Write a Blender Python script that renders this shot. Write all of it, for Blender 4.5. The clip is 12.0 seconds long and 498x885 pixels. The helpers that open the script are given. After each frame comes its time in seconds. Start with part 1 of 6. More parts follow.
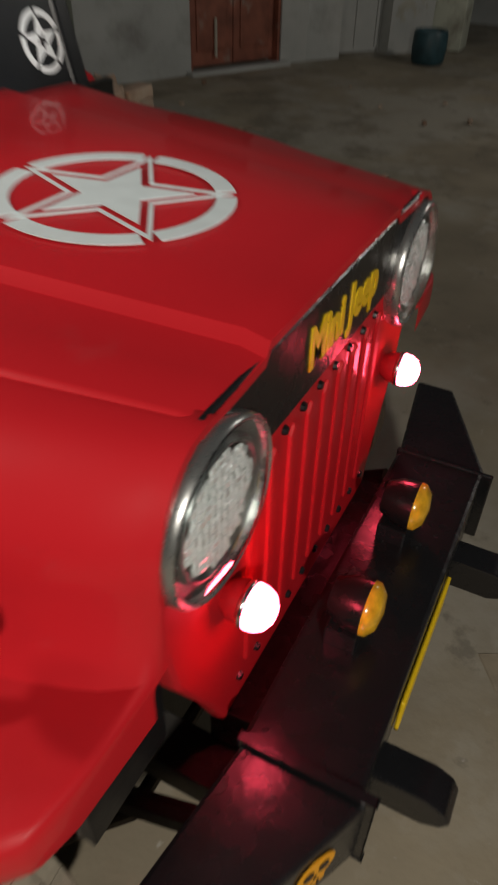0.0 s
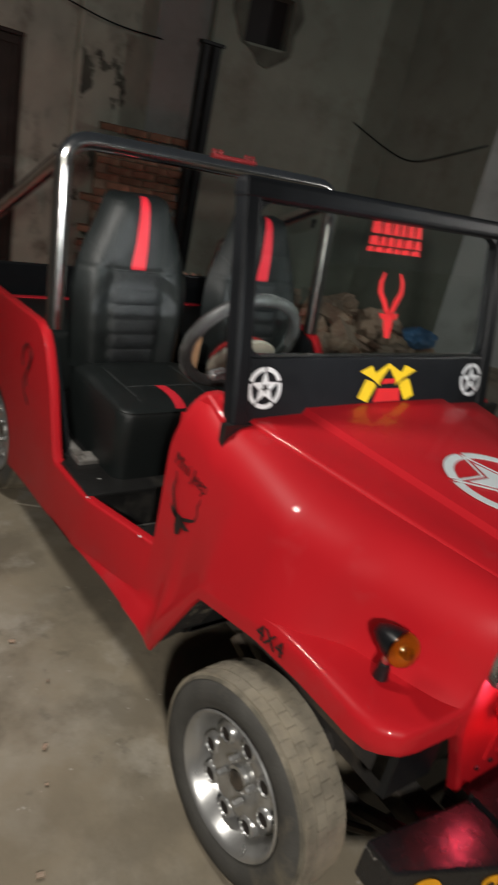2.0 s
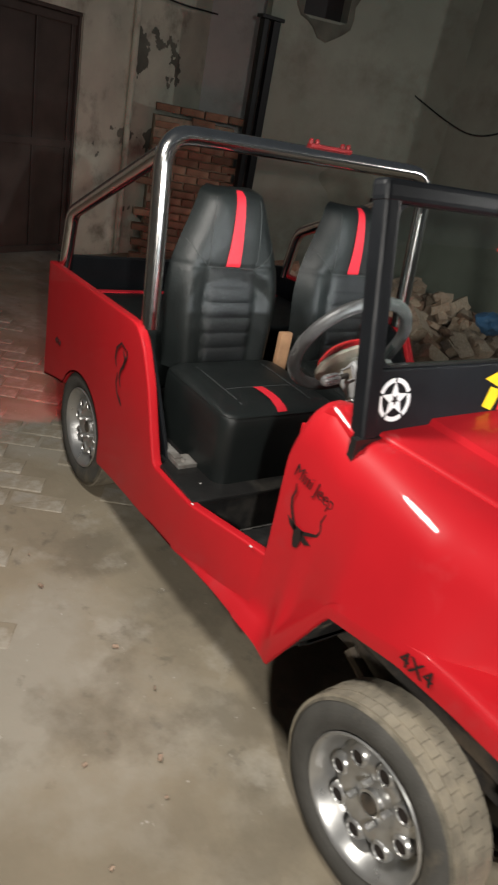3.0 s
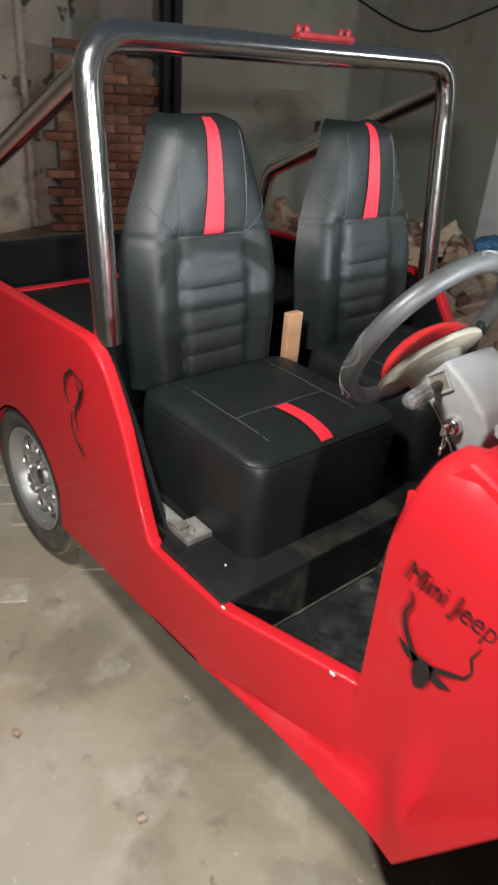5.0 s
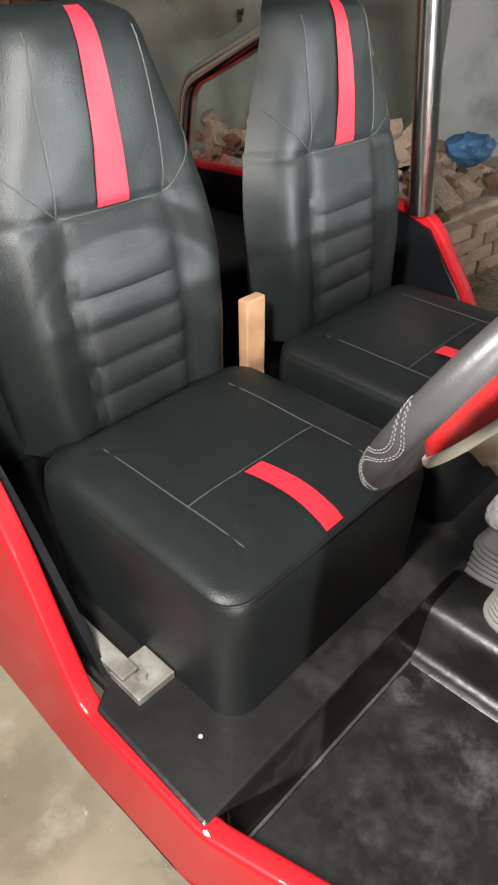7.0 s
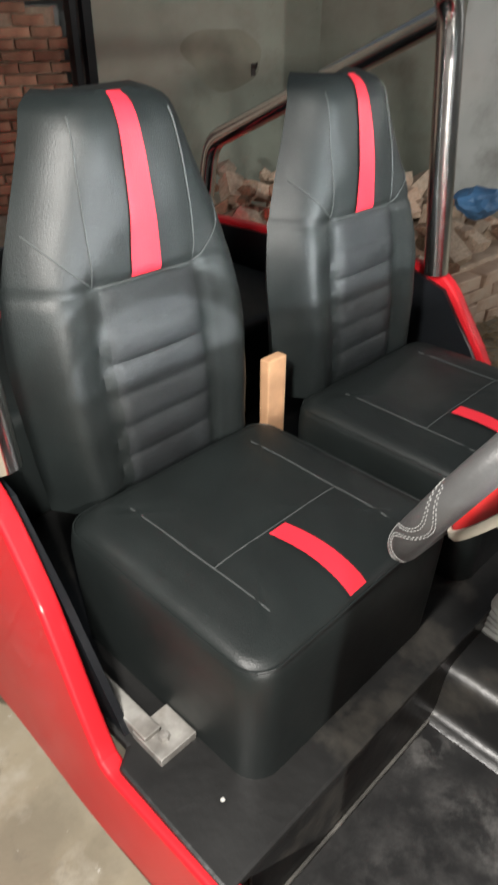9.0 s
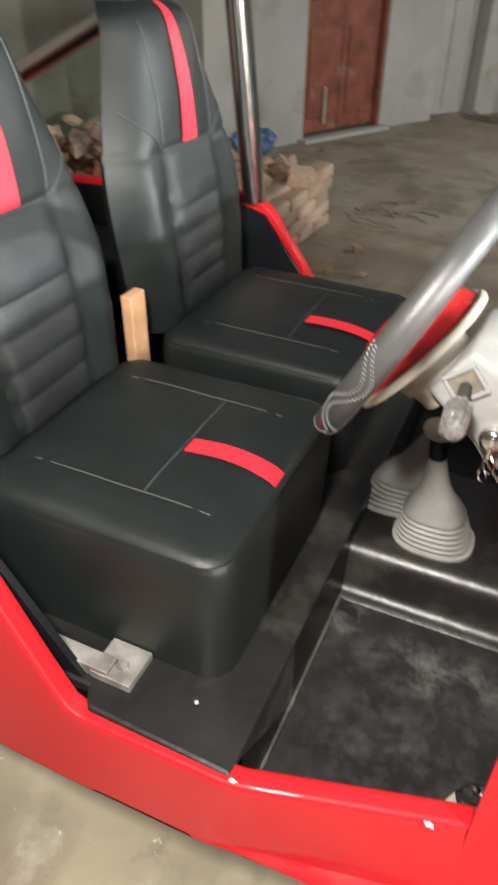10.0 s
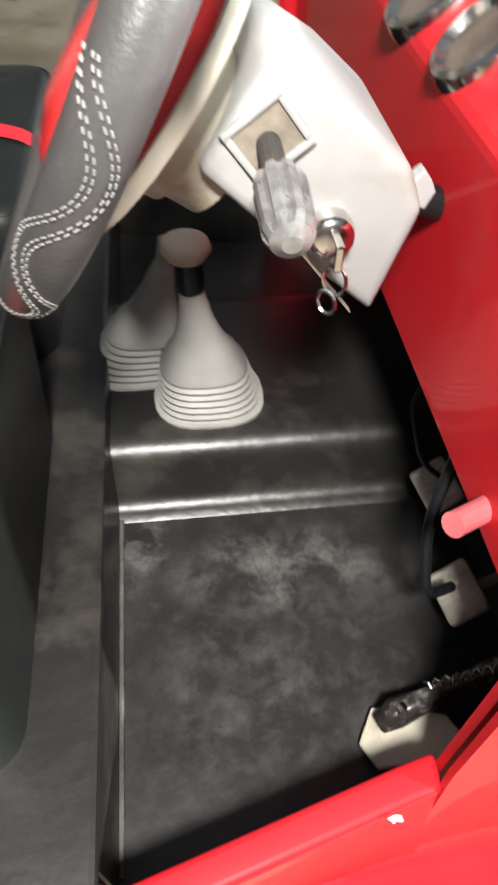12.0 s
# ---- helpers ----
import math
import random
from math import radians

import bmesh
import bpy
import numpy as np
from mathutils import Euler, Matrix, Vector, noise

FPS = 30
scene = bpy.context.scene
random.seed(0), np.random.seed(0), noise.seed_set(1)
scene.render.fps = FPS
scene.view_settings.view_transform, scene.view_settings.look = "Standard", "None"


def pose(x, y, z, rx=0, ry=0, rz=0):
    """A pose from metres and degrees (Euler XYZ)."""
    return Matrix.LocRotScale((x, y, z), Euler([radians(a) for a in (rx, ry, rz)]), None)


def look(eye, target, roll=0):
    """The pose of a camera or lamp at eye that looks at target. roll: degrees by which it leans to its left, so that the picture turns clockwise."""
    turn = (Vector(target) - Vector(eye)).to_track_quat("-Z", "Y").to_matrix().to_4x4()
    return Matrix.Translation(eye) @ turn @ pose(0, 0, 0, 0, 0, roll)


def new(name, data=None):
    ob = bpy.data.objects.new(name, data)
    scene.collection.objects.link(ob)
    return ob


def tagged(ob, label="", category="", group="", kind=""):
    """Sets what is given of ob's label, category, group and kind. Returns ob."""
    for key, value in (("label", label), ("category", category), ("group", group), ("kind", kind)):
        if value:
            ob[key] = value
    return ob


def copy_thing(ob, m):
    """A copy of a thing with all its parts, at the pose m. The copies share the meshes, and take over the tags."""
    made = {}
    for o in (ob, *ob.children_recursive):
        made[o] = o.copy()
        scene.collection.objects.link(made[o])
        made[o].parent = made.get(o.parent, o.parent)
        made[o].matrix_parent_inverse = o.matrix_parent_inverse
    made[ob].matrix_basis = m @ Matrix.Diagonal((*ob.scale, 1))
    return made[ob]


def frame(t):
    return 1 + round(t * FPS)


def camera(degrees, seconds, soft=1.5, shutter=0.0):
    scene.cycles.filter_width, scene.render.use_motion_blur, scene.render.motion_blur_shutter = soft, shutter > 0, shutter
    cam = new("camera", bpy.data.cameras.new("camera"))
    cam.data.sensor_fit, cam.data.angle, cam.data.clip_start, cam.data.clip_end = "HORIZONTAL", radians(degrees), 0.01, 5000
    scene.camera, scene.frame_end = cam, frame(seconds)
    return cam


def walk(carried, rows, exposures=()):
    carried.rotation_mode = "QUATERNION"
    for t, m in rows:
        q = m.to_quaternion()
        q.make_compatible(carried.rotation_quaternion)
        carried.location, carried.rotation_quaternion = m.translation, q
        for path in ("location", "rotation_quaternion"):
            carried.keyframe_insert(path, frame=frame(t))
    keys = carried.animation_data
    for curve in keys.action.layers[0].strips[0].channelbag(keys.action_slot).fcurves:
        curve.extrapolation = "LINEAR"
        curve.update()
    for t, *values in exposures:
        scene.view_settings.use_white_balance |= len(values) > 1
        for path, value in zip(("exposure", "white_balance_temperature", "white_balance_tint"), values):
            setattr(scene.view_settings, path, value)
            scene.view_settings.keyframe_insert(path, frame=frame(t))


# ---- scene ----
cam = camera(40.1, 12.0, soft=2.2, shutter=0.5)
PATH = [
    (0, (0.556, -0.717, 1.246), (-0.139, 0.68, -0.006), 1.3),
    (0.2, (0.579, -0.856, 1.286), (-0.124, 0.611, 0.122), 3.0),
    (0.4, (0.599, -0.968, 1.308), (-0.067, 0.55, 0.189), 5.8),
    (0.5, (0.641, -1.005, 1.332), (-0.09, 0.492, 0.225), 4.2),
    (0.8, (0.663, -1.197, 1.406), (-0.033, 0.397, 0.419), 6.8),
    (1, (0.697, -1.285, 1.432), (-0.076, 0.312, 0.509), 5.4),
    (1.2, (0.705, -1.354, 1.454), (-0.161, 0.182, 0.511), 7.2),
    (1.5, (0.748, -1.39, 1.48), (-0.357, 0.023, 0.596), 8.6),
    (2, (0.777, -1.475, 1.559), (-0.627, -0.288, 0.773), 12.7),
    (2.5, (0.742, -1.537, 1.559), (-0.765, -0.489, 0.764), 12.2),
    (2.8, (0.664, -1.579, 1.559), (-0.81, -0.504, 0.74), 13.2),
    (3, (0.579, -1.612, 1.573), (-0.851, -0.515, 0.706), 11.6),
    (3.2, (0.52, -1.654, 1.558), (-0.899, -0.55, 0.683), 11.8),
    (4.8, (-0.013, -1.325, 1.456), (-1.365, -0.224, 0.476), 2.8),
    (5, (-0.123, -1.307, 1.442), (-1.418, -0.142, 0.46), 4.5),
    (5.5, (-0.321, -1.204, 1.439), (-1.494, 0.037, 0.398), 1.0),
    (6, (-0.479, -1.014, 1.41), (-1.724, 0.146, 0.359), -0.7),
    (6.5, (-0.559, -0.908, 1.382), (-1.728, 0.224, 0.219), 0.5),
    (7, (-0.581, -0.892, 1.38), (-1.702, 0.271, 0.201), -0.3),
    (7.2, (-0.591, -0.902, 1.386), (-1.707, 0.268, 0.209), -0.3),
    (8.8, (-0.614, -0.907, 1.384), (-1.746, 0.262, 0.221), 0.4),
    (9, (-0.606, -0.912, 1.429), (-1.776, 0.284, 0.334), 0.3),
    (9.5, (-0.643, -0.99, 1.421), (-1.6, 0.402, 0.35), 0.8),
    (10, (-0.687, -1.068, 1.388), (-1.356, 0.408, 0.216), 0.6),
    (10.5, (-0.731, -1.039, 1.335), (-1.137, 0.435, 0.045), 0.6),
    (11, (-0.75, -0.914, 1.236), (-0.89, 0.54, -0.131), 0.4),
    (11.5, (-0.781, -0.796, 1.183), (-0.787, 0.638, -0.21), 3.6),
    (12, (-0.812, -0.717, 1.151), (-0.606, 0.584, -0.354), 2.7),
]
walk(cam, [(t, look(eye, target, roll)) for t, eye, target, roll in PATH],
     exposures=[(0, -1.2, 6800, 10), (0.5, -1.4, 7000, 10), (1.0, -1.45, 7000, 10), (1.5, -1.25, 6800, 10), (2.0, -1.05, 6500, 10), (2.5, -0.75, 6500, 10), (3.0, -0.45, 6500, 10), (5.0, 0.1, 6200, 10), (5.5, 0.23, 6100, 10), (6.0, 0.5, 6200, 10), (7.2, 0.75, 6400, 10), (8.8, 0.7, 6400, 10), (10.0, 0.75, 6600, 10), (11.0, 1.05, 6400, 10), (12.0, 1.27, 6400, 10)])


# ---- light of the night yard ----
world = bpy.data.worlds.new("night")
world.use_nodes = True
scene.world = world
world.node_tree.nodes["Background"].inputs[0].default_value = (0.55, 0.62, 0.7, 1)
world.node_tree.nodes["Background"].inputs[1].default_value = 0.105


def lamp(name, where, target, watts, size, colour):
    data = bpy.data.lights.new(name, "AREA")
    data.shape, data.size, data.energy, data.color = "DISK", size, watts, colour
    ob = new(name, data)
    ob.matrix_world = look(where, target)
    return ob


# side and front: added fill lamps, standing in for a torch carried with the camera
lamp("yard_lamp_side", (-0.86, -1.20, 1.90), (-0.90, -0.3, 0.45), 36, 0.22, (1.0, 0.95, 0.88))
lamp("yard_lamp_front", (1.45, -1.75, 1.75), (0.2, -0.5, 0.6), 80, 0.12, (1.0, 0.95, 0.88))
lamp("yard_lamp_far", (2.5, 5.1, 2.7), (-2.6, 4.2, 0.5), 64, 0.2, (1.0, 0.97, 0.92))
beam = bpy.data.lights.new("torch_in_front", "SPOT")
beam.energy, beam.color, beam.spot_size, beam.spot_blend, beam.shadow_soft_size = 540, (0.93, 0.98, 1.0), radians(24), 1.0, 0.025
new("torch_in_front", beam).matrix_world = look((2.2, 0.02, 1.65), (-1.43, -0.06, 0.99))


# ---- materials ----
def nodes_of(name):
    m = bpy.data.materials.new(name)
    m.use_nodes = True
    nt = m.node_tree
    return m, nt, nt.nodes["Principled BSDF"]


def mat(name, colour, rough=0.5, metal=0.0, vary=0.15, scale=6.0, bump=0.0, bscale=60.0, coat=0.0, dirt=None, dirt_amt=0.0, dirt_scale=4.0, rvary=0.15, spec=0.5):
    m, nt, b = nodes_of(name)
    N, L = nt.nodes, nt.links
    tc = N.new("ShaderNodeTexCoord")
    n1 = N.new("ShaderNodeTexNoise")
    n1.inputs["Scale"].default_value, n1.inputs["Detail"].default_value = scale, 8
    L.new(tc.outputs["Object"], n1.inputs["Vector"])
    ramp = N.new("ShaderNodeValToRGB")
    ramp.color_ramp.elements[0].position, ramp.color_ramp.elements[1].position = 0.3, 0.72
    ramp.color_ramp.elements[0].color = (*[c * (1 - vary) for c in colour], 1)
    ramp.color_ramp.elements[1].color = (*[min(1, c * (1 + vary)) for c in colour], 1)
    L.new(n1.outputs["Fac"], ramp.inputs[0])
    out = ramp.outputs[0]
    if dirt:
        n2 = N.new("ShaderNodeTexNoise")
        n2.inputs["Scale"].default_value, n2.inputs["Detail"].default_value, n2.inputs["Roughness"].default_value = dirt_scale, 10, 0.65
        L.new(tc.outputs["Object"], n2.inputs["Vector"])
        r2 = N.new("ShaderNodeValToRGB")
        r2.color_ramp.elements[0].position, r2.color_ramp.elements[1].position = 0.62 - 0.3 * dirt_amt, 0.78 - 0.2 * dirt_amt
        L.new(n2.outputs["Fac"], r2.inputs[0])
        mix = N.new("ShaderNodeMix")
        mix.data_type = "RGBA"
        L.new(r2.outputs[0], mix.inputs["Factor"])
        L.new(out, mix.inputs["A"])
        mix.inputs["B"].default_value = (*dirt, 1)
        out = mix.outputs["Result"]
    L.new(out, b.inputs["Base Color"])
    mr = N.new("ShaderNodeMapRange")
    mr.inputs["To Min"].default_value, mr.inputs["To Max"].default_value = max(0.02, rough - rvary * 0.5), min(1, rough + rvary * 0.5)
    n3 = N.new("ShaderNodeTexNoise")
    n3.inputs["Scale"].default_value, n3.inputs["Detail"].default_value = scale * 3, 5
    L.new(tc.outputs["Object"], n3.inputs["Vector"])
    L.new(n3.outputs["Fac"], mr.inputs["Value"])
    L.new(mr.outputs[0], b.inputs["Roughness"])
    b.inputs["Metallic"].default_value = metal
    b.inputs["Specular IOR Level"].default_value = spec
    b.inputs["Coat Weight"].default_value = coat
    b.inputs["Coat Roughness"].default_value = 0.1
    if bump:
        n4 = N.new("ShaderNodeTexNoise")
        n4.inputs["Scale"].default_value, n4.inputs["Detail"].default_value = bscale, 6
        L.new(tc.outputs["Object"], n4.inputs["Vector"])
        bp = N.new("ShaderNodeBump")
        bp.inputs["Strength"].default_value, bp.inputs["Distance"].default_value = bump, 0.01
        L.new(n4.outputs["Fac"], bp.inputs["Height"])
        L.new(bp.outputs[0], b.inputs["Normal"])
    return m


def glow(name, colour, strength):
    m, nt, b = nodes_of(name)
    b.inputs["Base Color"].default_value = (*colour, 1)
    b.inputs["Emission Color"].default_value = (*colour, 1)
    b.inputs["Emission Strength"].default_value = strength
    return m


def clear(name, colour=(1, 1, 1), rough=0.0):
    m, nt, b = nodes_of(name)
    b.inputs["Base Color"].default_value = (*colour, 1)
    b.inputs["Transmission Weight"].default_value, b.inputs["Roughness"].default_value, b.inputs["IOR"].default_value = 1.0, rough, 1.45
    return m


RED = mat("red_paint", (0.45, 0.011, 0.017), 0.46, vary=0.07, scale=3, bump=0.03, bscale=7, coat=0.26, spec=0.16, rvary=0.12, dirt=(0.42, 0.03, 0.035), dirt_amt=0.1, dirt_scale=5)
RED.node_tree.nodes["Principled BSDF"].inputs["Coat Roughness"].default_value = 0.035
RED_TRIM = mat("red_vinyl", (0.62, 0.02, 0.035), 0.45, vary=0.08, bump=0.05, bscale=300)
VINYL = mat("black_vinyl", (0.0085, 0.0110, 0.0108), 0.44, vary=0.15, scale=9, bump=0.12, bscale=420, rvary=0.12, spec=0.34)
BLACK = mat("black_paint", (0.008, 0.008, 0.009), 0.27, vary=0.25, scale=8, bump=0.10, bscale=40)
FRAME = mat("black_frame_paint", (0.007, 0.008, 0.0095), 0.34, vary=0.2, scale=8, bump=0.04, bscale=60, spec=0.3)
RUBBER = mat("tyre_rubber", (0.062, 0.06, 0.054), 0.85, vary=0.3, scale=9, bump=0.2, bscale=160, dirt=(0.15, 0.13, 0.095), dirt_amt=0.25, dirt_scale=6)
TREAD = mat("dusty_tread", (0.22, 0.195, 0.15), 0.92, vary=0.35, scale=14, bump=0.3, bscale=140, dirt=(0.30, 0.26, 0.19), dirt_amt=0.5, dirt_scale=9)
TREADGROOVE = mat("dusty_tread_groove", (0.12, 0.108, 0.082), 0.92, vary=0.4, scale=16, bump=0.3, bscale=140, dirt=(0.24, 0.21, 0.16), dirt_amt=0.4, dirt_scale=14)
SILVER = mat("silver_wheel_paint", (0.45, 0.45, 0.44), 0.3, metal=0.75, vary=0.12, scale=10, dirt=(0.2, 0.18, 0.15), dirt_amt=0.1, dirt_scale=12)
DARK = mat("dark_steel", (0.03, 0.027, 0.024), 0.7, vary=0.4, scale=14, bump=0.2, bscale=90, dirt=(0.12, 0.09, 0.06), dirt_amt=0.3)
CHROME = mat("chrome_tube", (0.7, 0.69, 0.67), 0.17, metal=1.0, vary=0.08, scale=20, rvary=0.1)
MAT_RUBBER = mat("black_floor_vinyl", (0.012, 0.012, 0.0118), 0.36, vary=0.3, scale=7, bump=0.10, bscale=45, dirt=(0.050, 0.046, 0.039), dirt_amt=0.30, dirt_scale=5)
GREY = mat("grey_plastic", (0.36, 0.36, 0.34), 0.5, vary=0.12, scale=10, dirt=(0.25, 0.24, 0.2), dirt_amt=0.15)
BOOT = mat("grey_rubber_boot", (0.27, 0.27, 0.255), 0.55, vary=0.15, scale=16, dirt=(0.2, 0.19, 0.16), dirt_amt=0.2)
CREAM = mat("cream_plastic", (0.43, 0.40, 0.33), 0.42, vary=0.15, scale=14, dirt=(0.26, 0.23, 0.17), dirt_amt=0.2, dirt_scale=16)
WHITE = mat("white_decal", (0.78, 0.8, 0.8), 0.45, vary=0.05, scale=30)
SILVERD = mat("silver_decal", (0.55, 0.6, 0.6), 0.4, vary=0.06, scale=30)
YELLOW = mat("yellow_decal", (0.75, 0.5, 0.01), 0.45, vary=0.08, scale=30)
ORANGED = mat("orange_decal", (0.75, 0.33, 0.005), 0.45, vary=0.08, scale=30)
# decal black, also the painted dark of the wheel holes and wall vent
INK = mat("black_decal_and_hole", (0.012, 0.008, 0.008), 0.5)
REDD = mat("red_decal", (0.62, 0.012, 0.015), 0.45)
AMBER = clear("amber_lens", (1.0, 0.5, 0.10), 0.12)
AMBERG = mat("amber_glass", (0.6, 0.33, 0.02), 0.15, vary=0.3, scale=60, coat=0.5)
GLASS = clear("window_glass", (0.9, 0.97, 0.95))
LENS = clear("lamp_glass", (0.95, 1, 1), 0.05)
REFLECT = mat("headlight_reflector", (0.62, 0.65, 0.65), 0.16, metal=0.55, vary=0.1, scale=60)
RIMRING = mat("polished_alloy", (0.36, 0.37, 0.36), 0.28, metal=0.85, vary=0.1, scale=30)
LIT = glow("lit_red_lamp", (1.0, 0.06, 0.11), 100.0)
WORN = mat("scraped_steel", (0.3, 0.29, 0.27), 0.5, metal=0.5, vary=0.4, scale=25, dirt=(0.12, 0.1, 0.08), dirt_amt=0.3)
TAIL = glow("lit_tail_lamp", (1.0, 0.03, 0.04), 300.0)
TIMBER = mat("bare_timber", (0.42, 0.24, 0.13), 0.7, vary=0.3, scale=12)


# ---- mesh helpers ----
def part(name, bm, material, parent=None, label="", smooth=False):
    me = bpy.data.meshes.new(name)
    bmesh.ops.recalc_face_normals(bm, faces=bm.faces)
    if smooth:
        for f in bm.faces:
            f.smooth = True
        for e in bm.edges:
            if len(e.link_faces) == 2 and e.calc_face_angle(0) > radians(52):
                e.smooth = False
    bm.to_mesh(me)
    bm.free()
    me.materials.append(material)
    ob = new(name, me)
    ob.parent = parent
    if label:
        ob["label"] = label
    return ob


def thing(name, label, category, group="", kind="", at=(0, 0, 0)):
    ob = new(name)
    ob.location = at
    ob.empty_display_size = 0.1
    return tagged(ob, label, category, group, kind)


def bevel(bm, width=0.01, segments=2, angle=25):
    es = [e for e in bm.edges if len(e.link_faces) == 2 and e.calc_face_angle(0) > radians(angle)]
    if es:
        bmesh.ops.bevel(bm, geom=es, offset=width, segments=segments, profile=0.6, affect="EDGES")
    return bm


def box(x0, x1, y0, y1, z0, z1, bev=0.0, seg=2, bm=None):
    own = bmesh.new()
    bmesh.ops.create_cube(own, size=1)
    for v in own.verts:
        v.co = Vector((x0 + (v.co.x + 0.5) * (x1 - x0), y0 + (v.co.y + 0.5) * (y1 - y0), z0 + (v.co.z + 0.5) * (z1 - z0)))
    if bev:
        bevel(own, bev, seg)
    return join(bm, own)


def join(bm, own):
    if bm is None:
        return own
    me = bpy.data.meshes.new("tmp")
    own.to_mesh(me)
    own.free()
    bm.from_mesh(me)
    bpy.data.meshes.remove(me)
    return bm


def prism(pts, axis, a, b, bev=0.0, seg=2, bm=None, angle=25):
    """A polygon given in the two other axes, drawn out from a to b along axis."""
    own = bmesh.new()

    def put(p, v):
        return {"x": (v, p[0], p[1]), "y": (p[0], v, p[1]), "z": (p[0], p[1], v)}[axis]

    lo = [own.verts.new(put(p, a)) for p in pts]
    hi = [own.verts.new(put(p, b)) for p in pts]
    own.faces.new(lo)
    own.faces.new(hi)
    for i in range(len(pts)):
        own.faces.new((lo[i], lo[i - 1], hi[i - 1], hi[i]))
    bmesh.ops.recalc_face_normals(own, faces=own.faces)
    if bev:
        bevel(own, bev, seg, angle)
    return join(bm, own)


def tube(path, r, n=14, bm=None, closed=False, radii=None):
    own = bmesh.new()
    P = [Vector(p) for p in path]
    rings, up = [], None
    for i, p in enumerate(P):
        if closed:
            d = (P[(i + 1) % len(P)] - P[i - 1]).normalized()
        else:
            d = (P[min(i + 1, len(P) - 1)] - P[max(i - 1, 0)]).normalized()
        if up is None:
            up = d.orthogonal().normalized()
        up = (up - d * up.dot(d)).normalized()
        side = d.cross(up)
        rr = radii[i] if radii else r
        rings.append([own.verts.new(p + rr * (math.cos(2 * math.pi * k / n) * up + math.sin(2 * math.pi * k / n) * side)) for k in range(n)])
    count = len(P) if closed else len(P) - 1
    for i in range(count):
        A, B = rings[i], rings[(i + 1) % len(P)]
        for k in range(n):
            own.faces.new((A[k], A[(k + 1) % n], B[(k + 1) % n], B[k]))
    if not closed:
        own.faces.new(rings[0])
        own.faces.new(rings[-1])
    return join(bm, own)


def rounded(path, r, seg=6):
    """A path of points with its inner corners rounded to radius r."""
    P = [Vector(p) for p in path]
    out = [P[0]]
    for a, b, c in zip(P, P[1:], P[2:]):
        u, v = (a - b).normalized(), (c - b).normalized()
        cut = min(r, (a - b).length * 0.49, (c - b).length * 0.49)
        s, e = b + u * cut, b + v * cut
        for k in range(seg + 1):
            t = k / seg
            out.append(s * (1 - t) ** 2 + b * 2 * t * (1 - t) + e * t * t)
    out.append(P[-1])
    return out


def revolve(profile, n=40, axis="y", bm=None, centre=(0, 0, 0), caps=False):
    """Turns (radius, along) points round an axis."""
    own = bmesh.new()
    rings = []
    for r, h in profile:
        ring = []
        for k in range(n):
            a = 2 * math.pi * k / n
            c, s = r * math.cos(a), r * math.sin(a)
            co = {"y": (c, h, s), "x": (h, c, s), "z": (c, s, h)}[axis]
            ring.append(own.verts.new(Vector(co) + Vector(centre)))
        rings.append(ring)
    for A, B in zip(rings, rings[1:]):
        for k in range(n):
            own.faces.new((A[k], A[(k + 1) % n], B[(k + 1) % n], B[k]))
    if caps and profile[0][0] > 1e-4:
        own.faces.new(rings[0])
    if caps and profile[-1][0] > 1e-4:
        own.faces.new(rings[-1])
    bmesh.ops.remove_doubles(own, verts=own.verts, dist=1e-5)
    return join(bm, own)


def move(bm, m):
    bmesh.ops.transform(bm, matrix=m, verts=bm.verts)
    return bm


def sheet(bm, down, shift=(0, 0)):
    """Gives an open grid a second layer, lower by down and moved by shift, and closes its rim."""
    faces = list(bm.faces)
    rim = [e for e in bm.edges if len(e.link_faces) == 1]
    twin = {v: bm.verts.new(v.co + Vector((shift[0], shift[1], -down))) for v in list(bm.verts)}
    for f in faces:
        bm.faces.new([twin[v] for v in reversed(f.verts)])
    for e in rim:
        a, b = e.verts
        bm.faces.new((a, b, twin[b], twin[a]))
    return bm


def lerp(x, pts):
    return float(np.interp(x, [p[0] for p in pts], [p[1] for p in pts]))


def disc(n=40, r=1.0):
    return [(r * math.cos(2 * math.pi * k / n), r * math.sin(2 * math.pi * k / n)) for k in range(n)]


def flat(polys, m, thick=0.0012):
    """Thin decal pieces: polygons in a plane, put at the pose m (their z is the outward normal)."""
    bm = bmesh.new()
    for poly in polys:
        lo = [bm.verts.new((p[0], p[1], 0)) for p in poly]
        hi = [bm.verts.new((p[0], p[1], thick)) for p in poly]
        bm.faces.new(hi)
        for i in range(len(poly)):
            bm.faces.new((lo[i], lo[i - 1], hi[i - 1], hi[i]))
    return move(bm, m)


def lettering(name, text, size, material, parent, m, label="", shear=0.0, sx=1.0, bold=0.0):
    cu = bpy.data.curves.new(name, "FONT")
    cu.body, cu.size, cu.extrude, cu.shear, cu.offset = text, size, 0.001, shear, bold
    cu.align_x, cu.align_y, cu.resolution_u = "CENTER", "CENTER", 3
    tmp = new("tmp", cu)
    me = bpy.data.meshes.new_from_object(tmp)
    bpy.data.objects.remove(tmp)
    me.transform(m @ Matrix.Diagonal((sx, 1, 1, 1)))
    me.name = name
    me.materials.clear()
    me.materials.append(material)
    ob = new(name, me)
    ob.parent = parent
    if label:
        ob["label"] = label
    return ob


def star_pts(r, inner=0.4, turn=90):
    return [((r if k % 2 == 0 else r * inner) * math.cos(radians(turn + 36 * k)), (r if k % 2 == 0 else r * inner) * math.sin(radians(turn + 36 * k))) for k in range(10)]


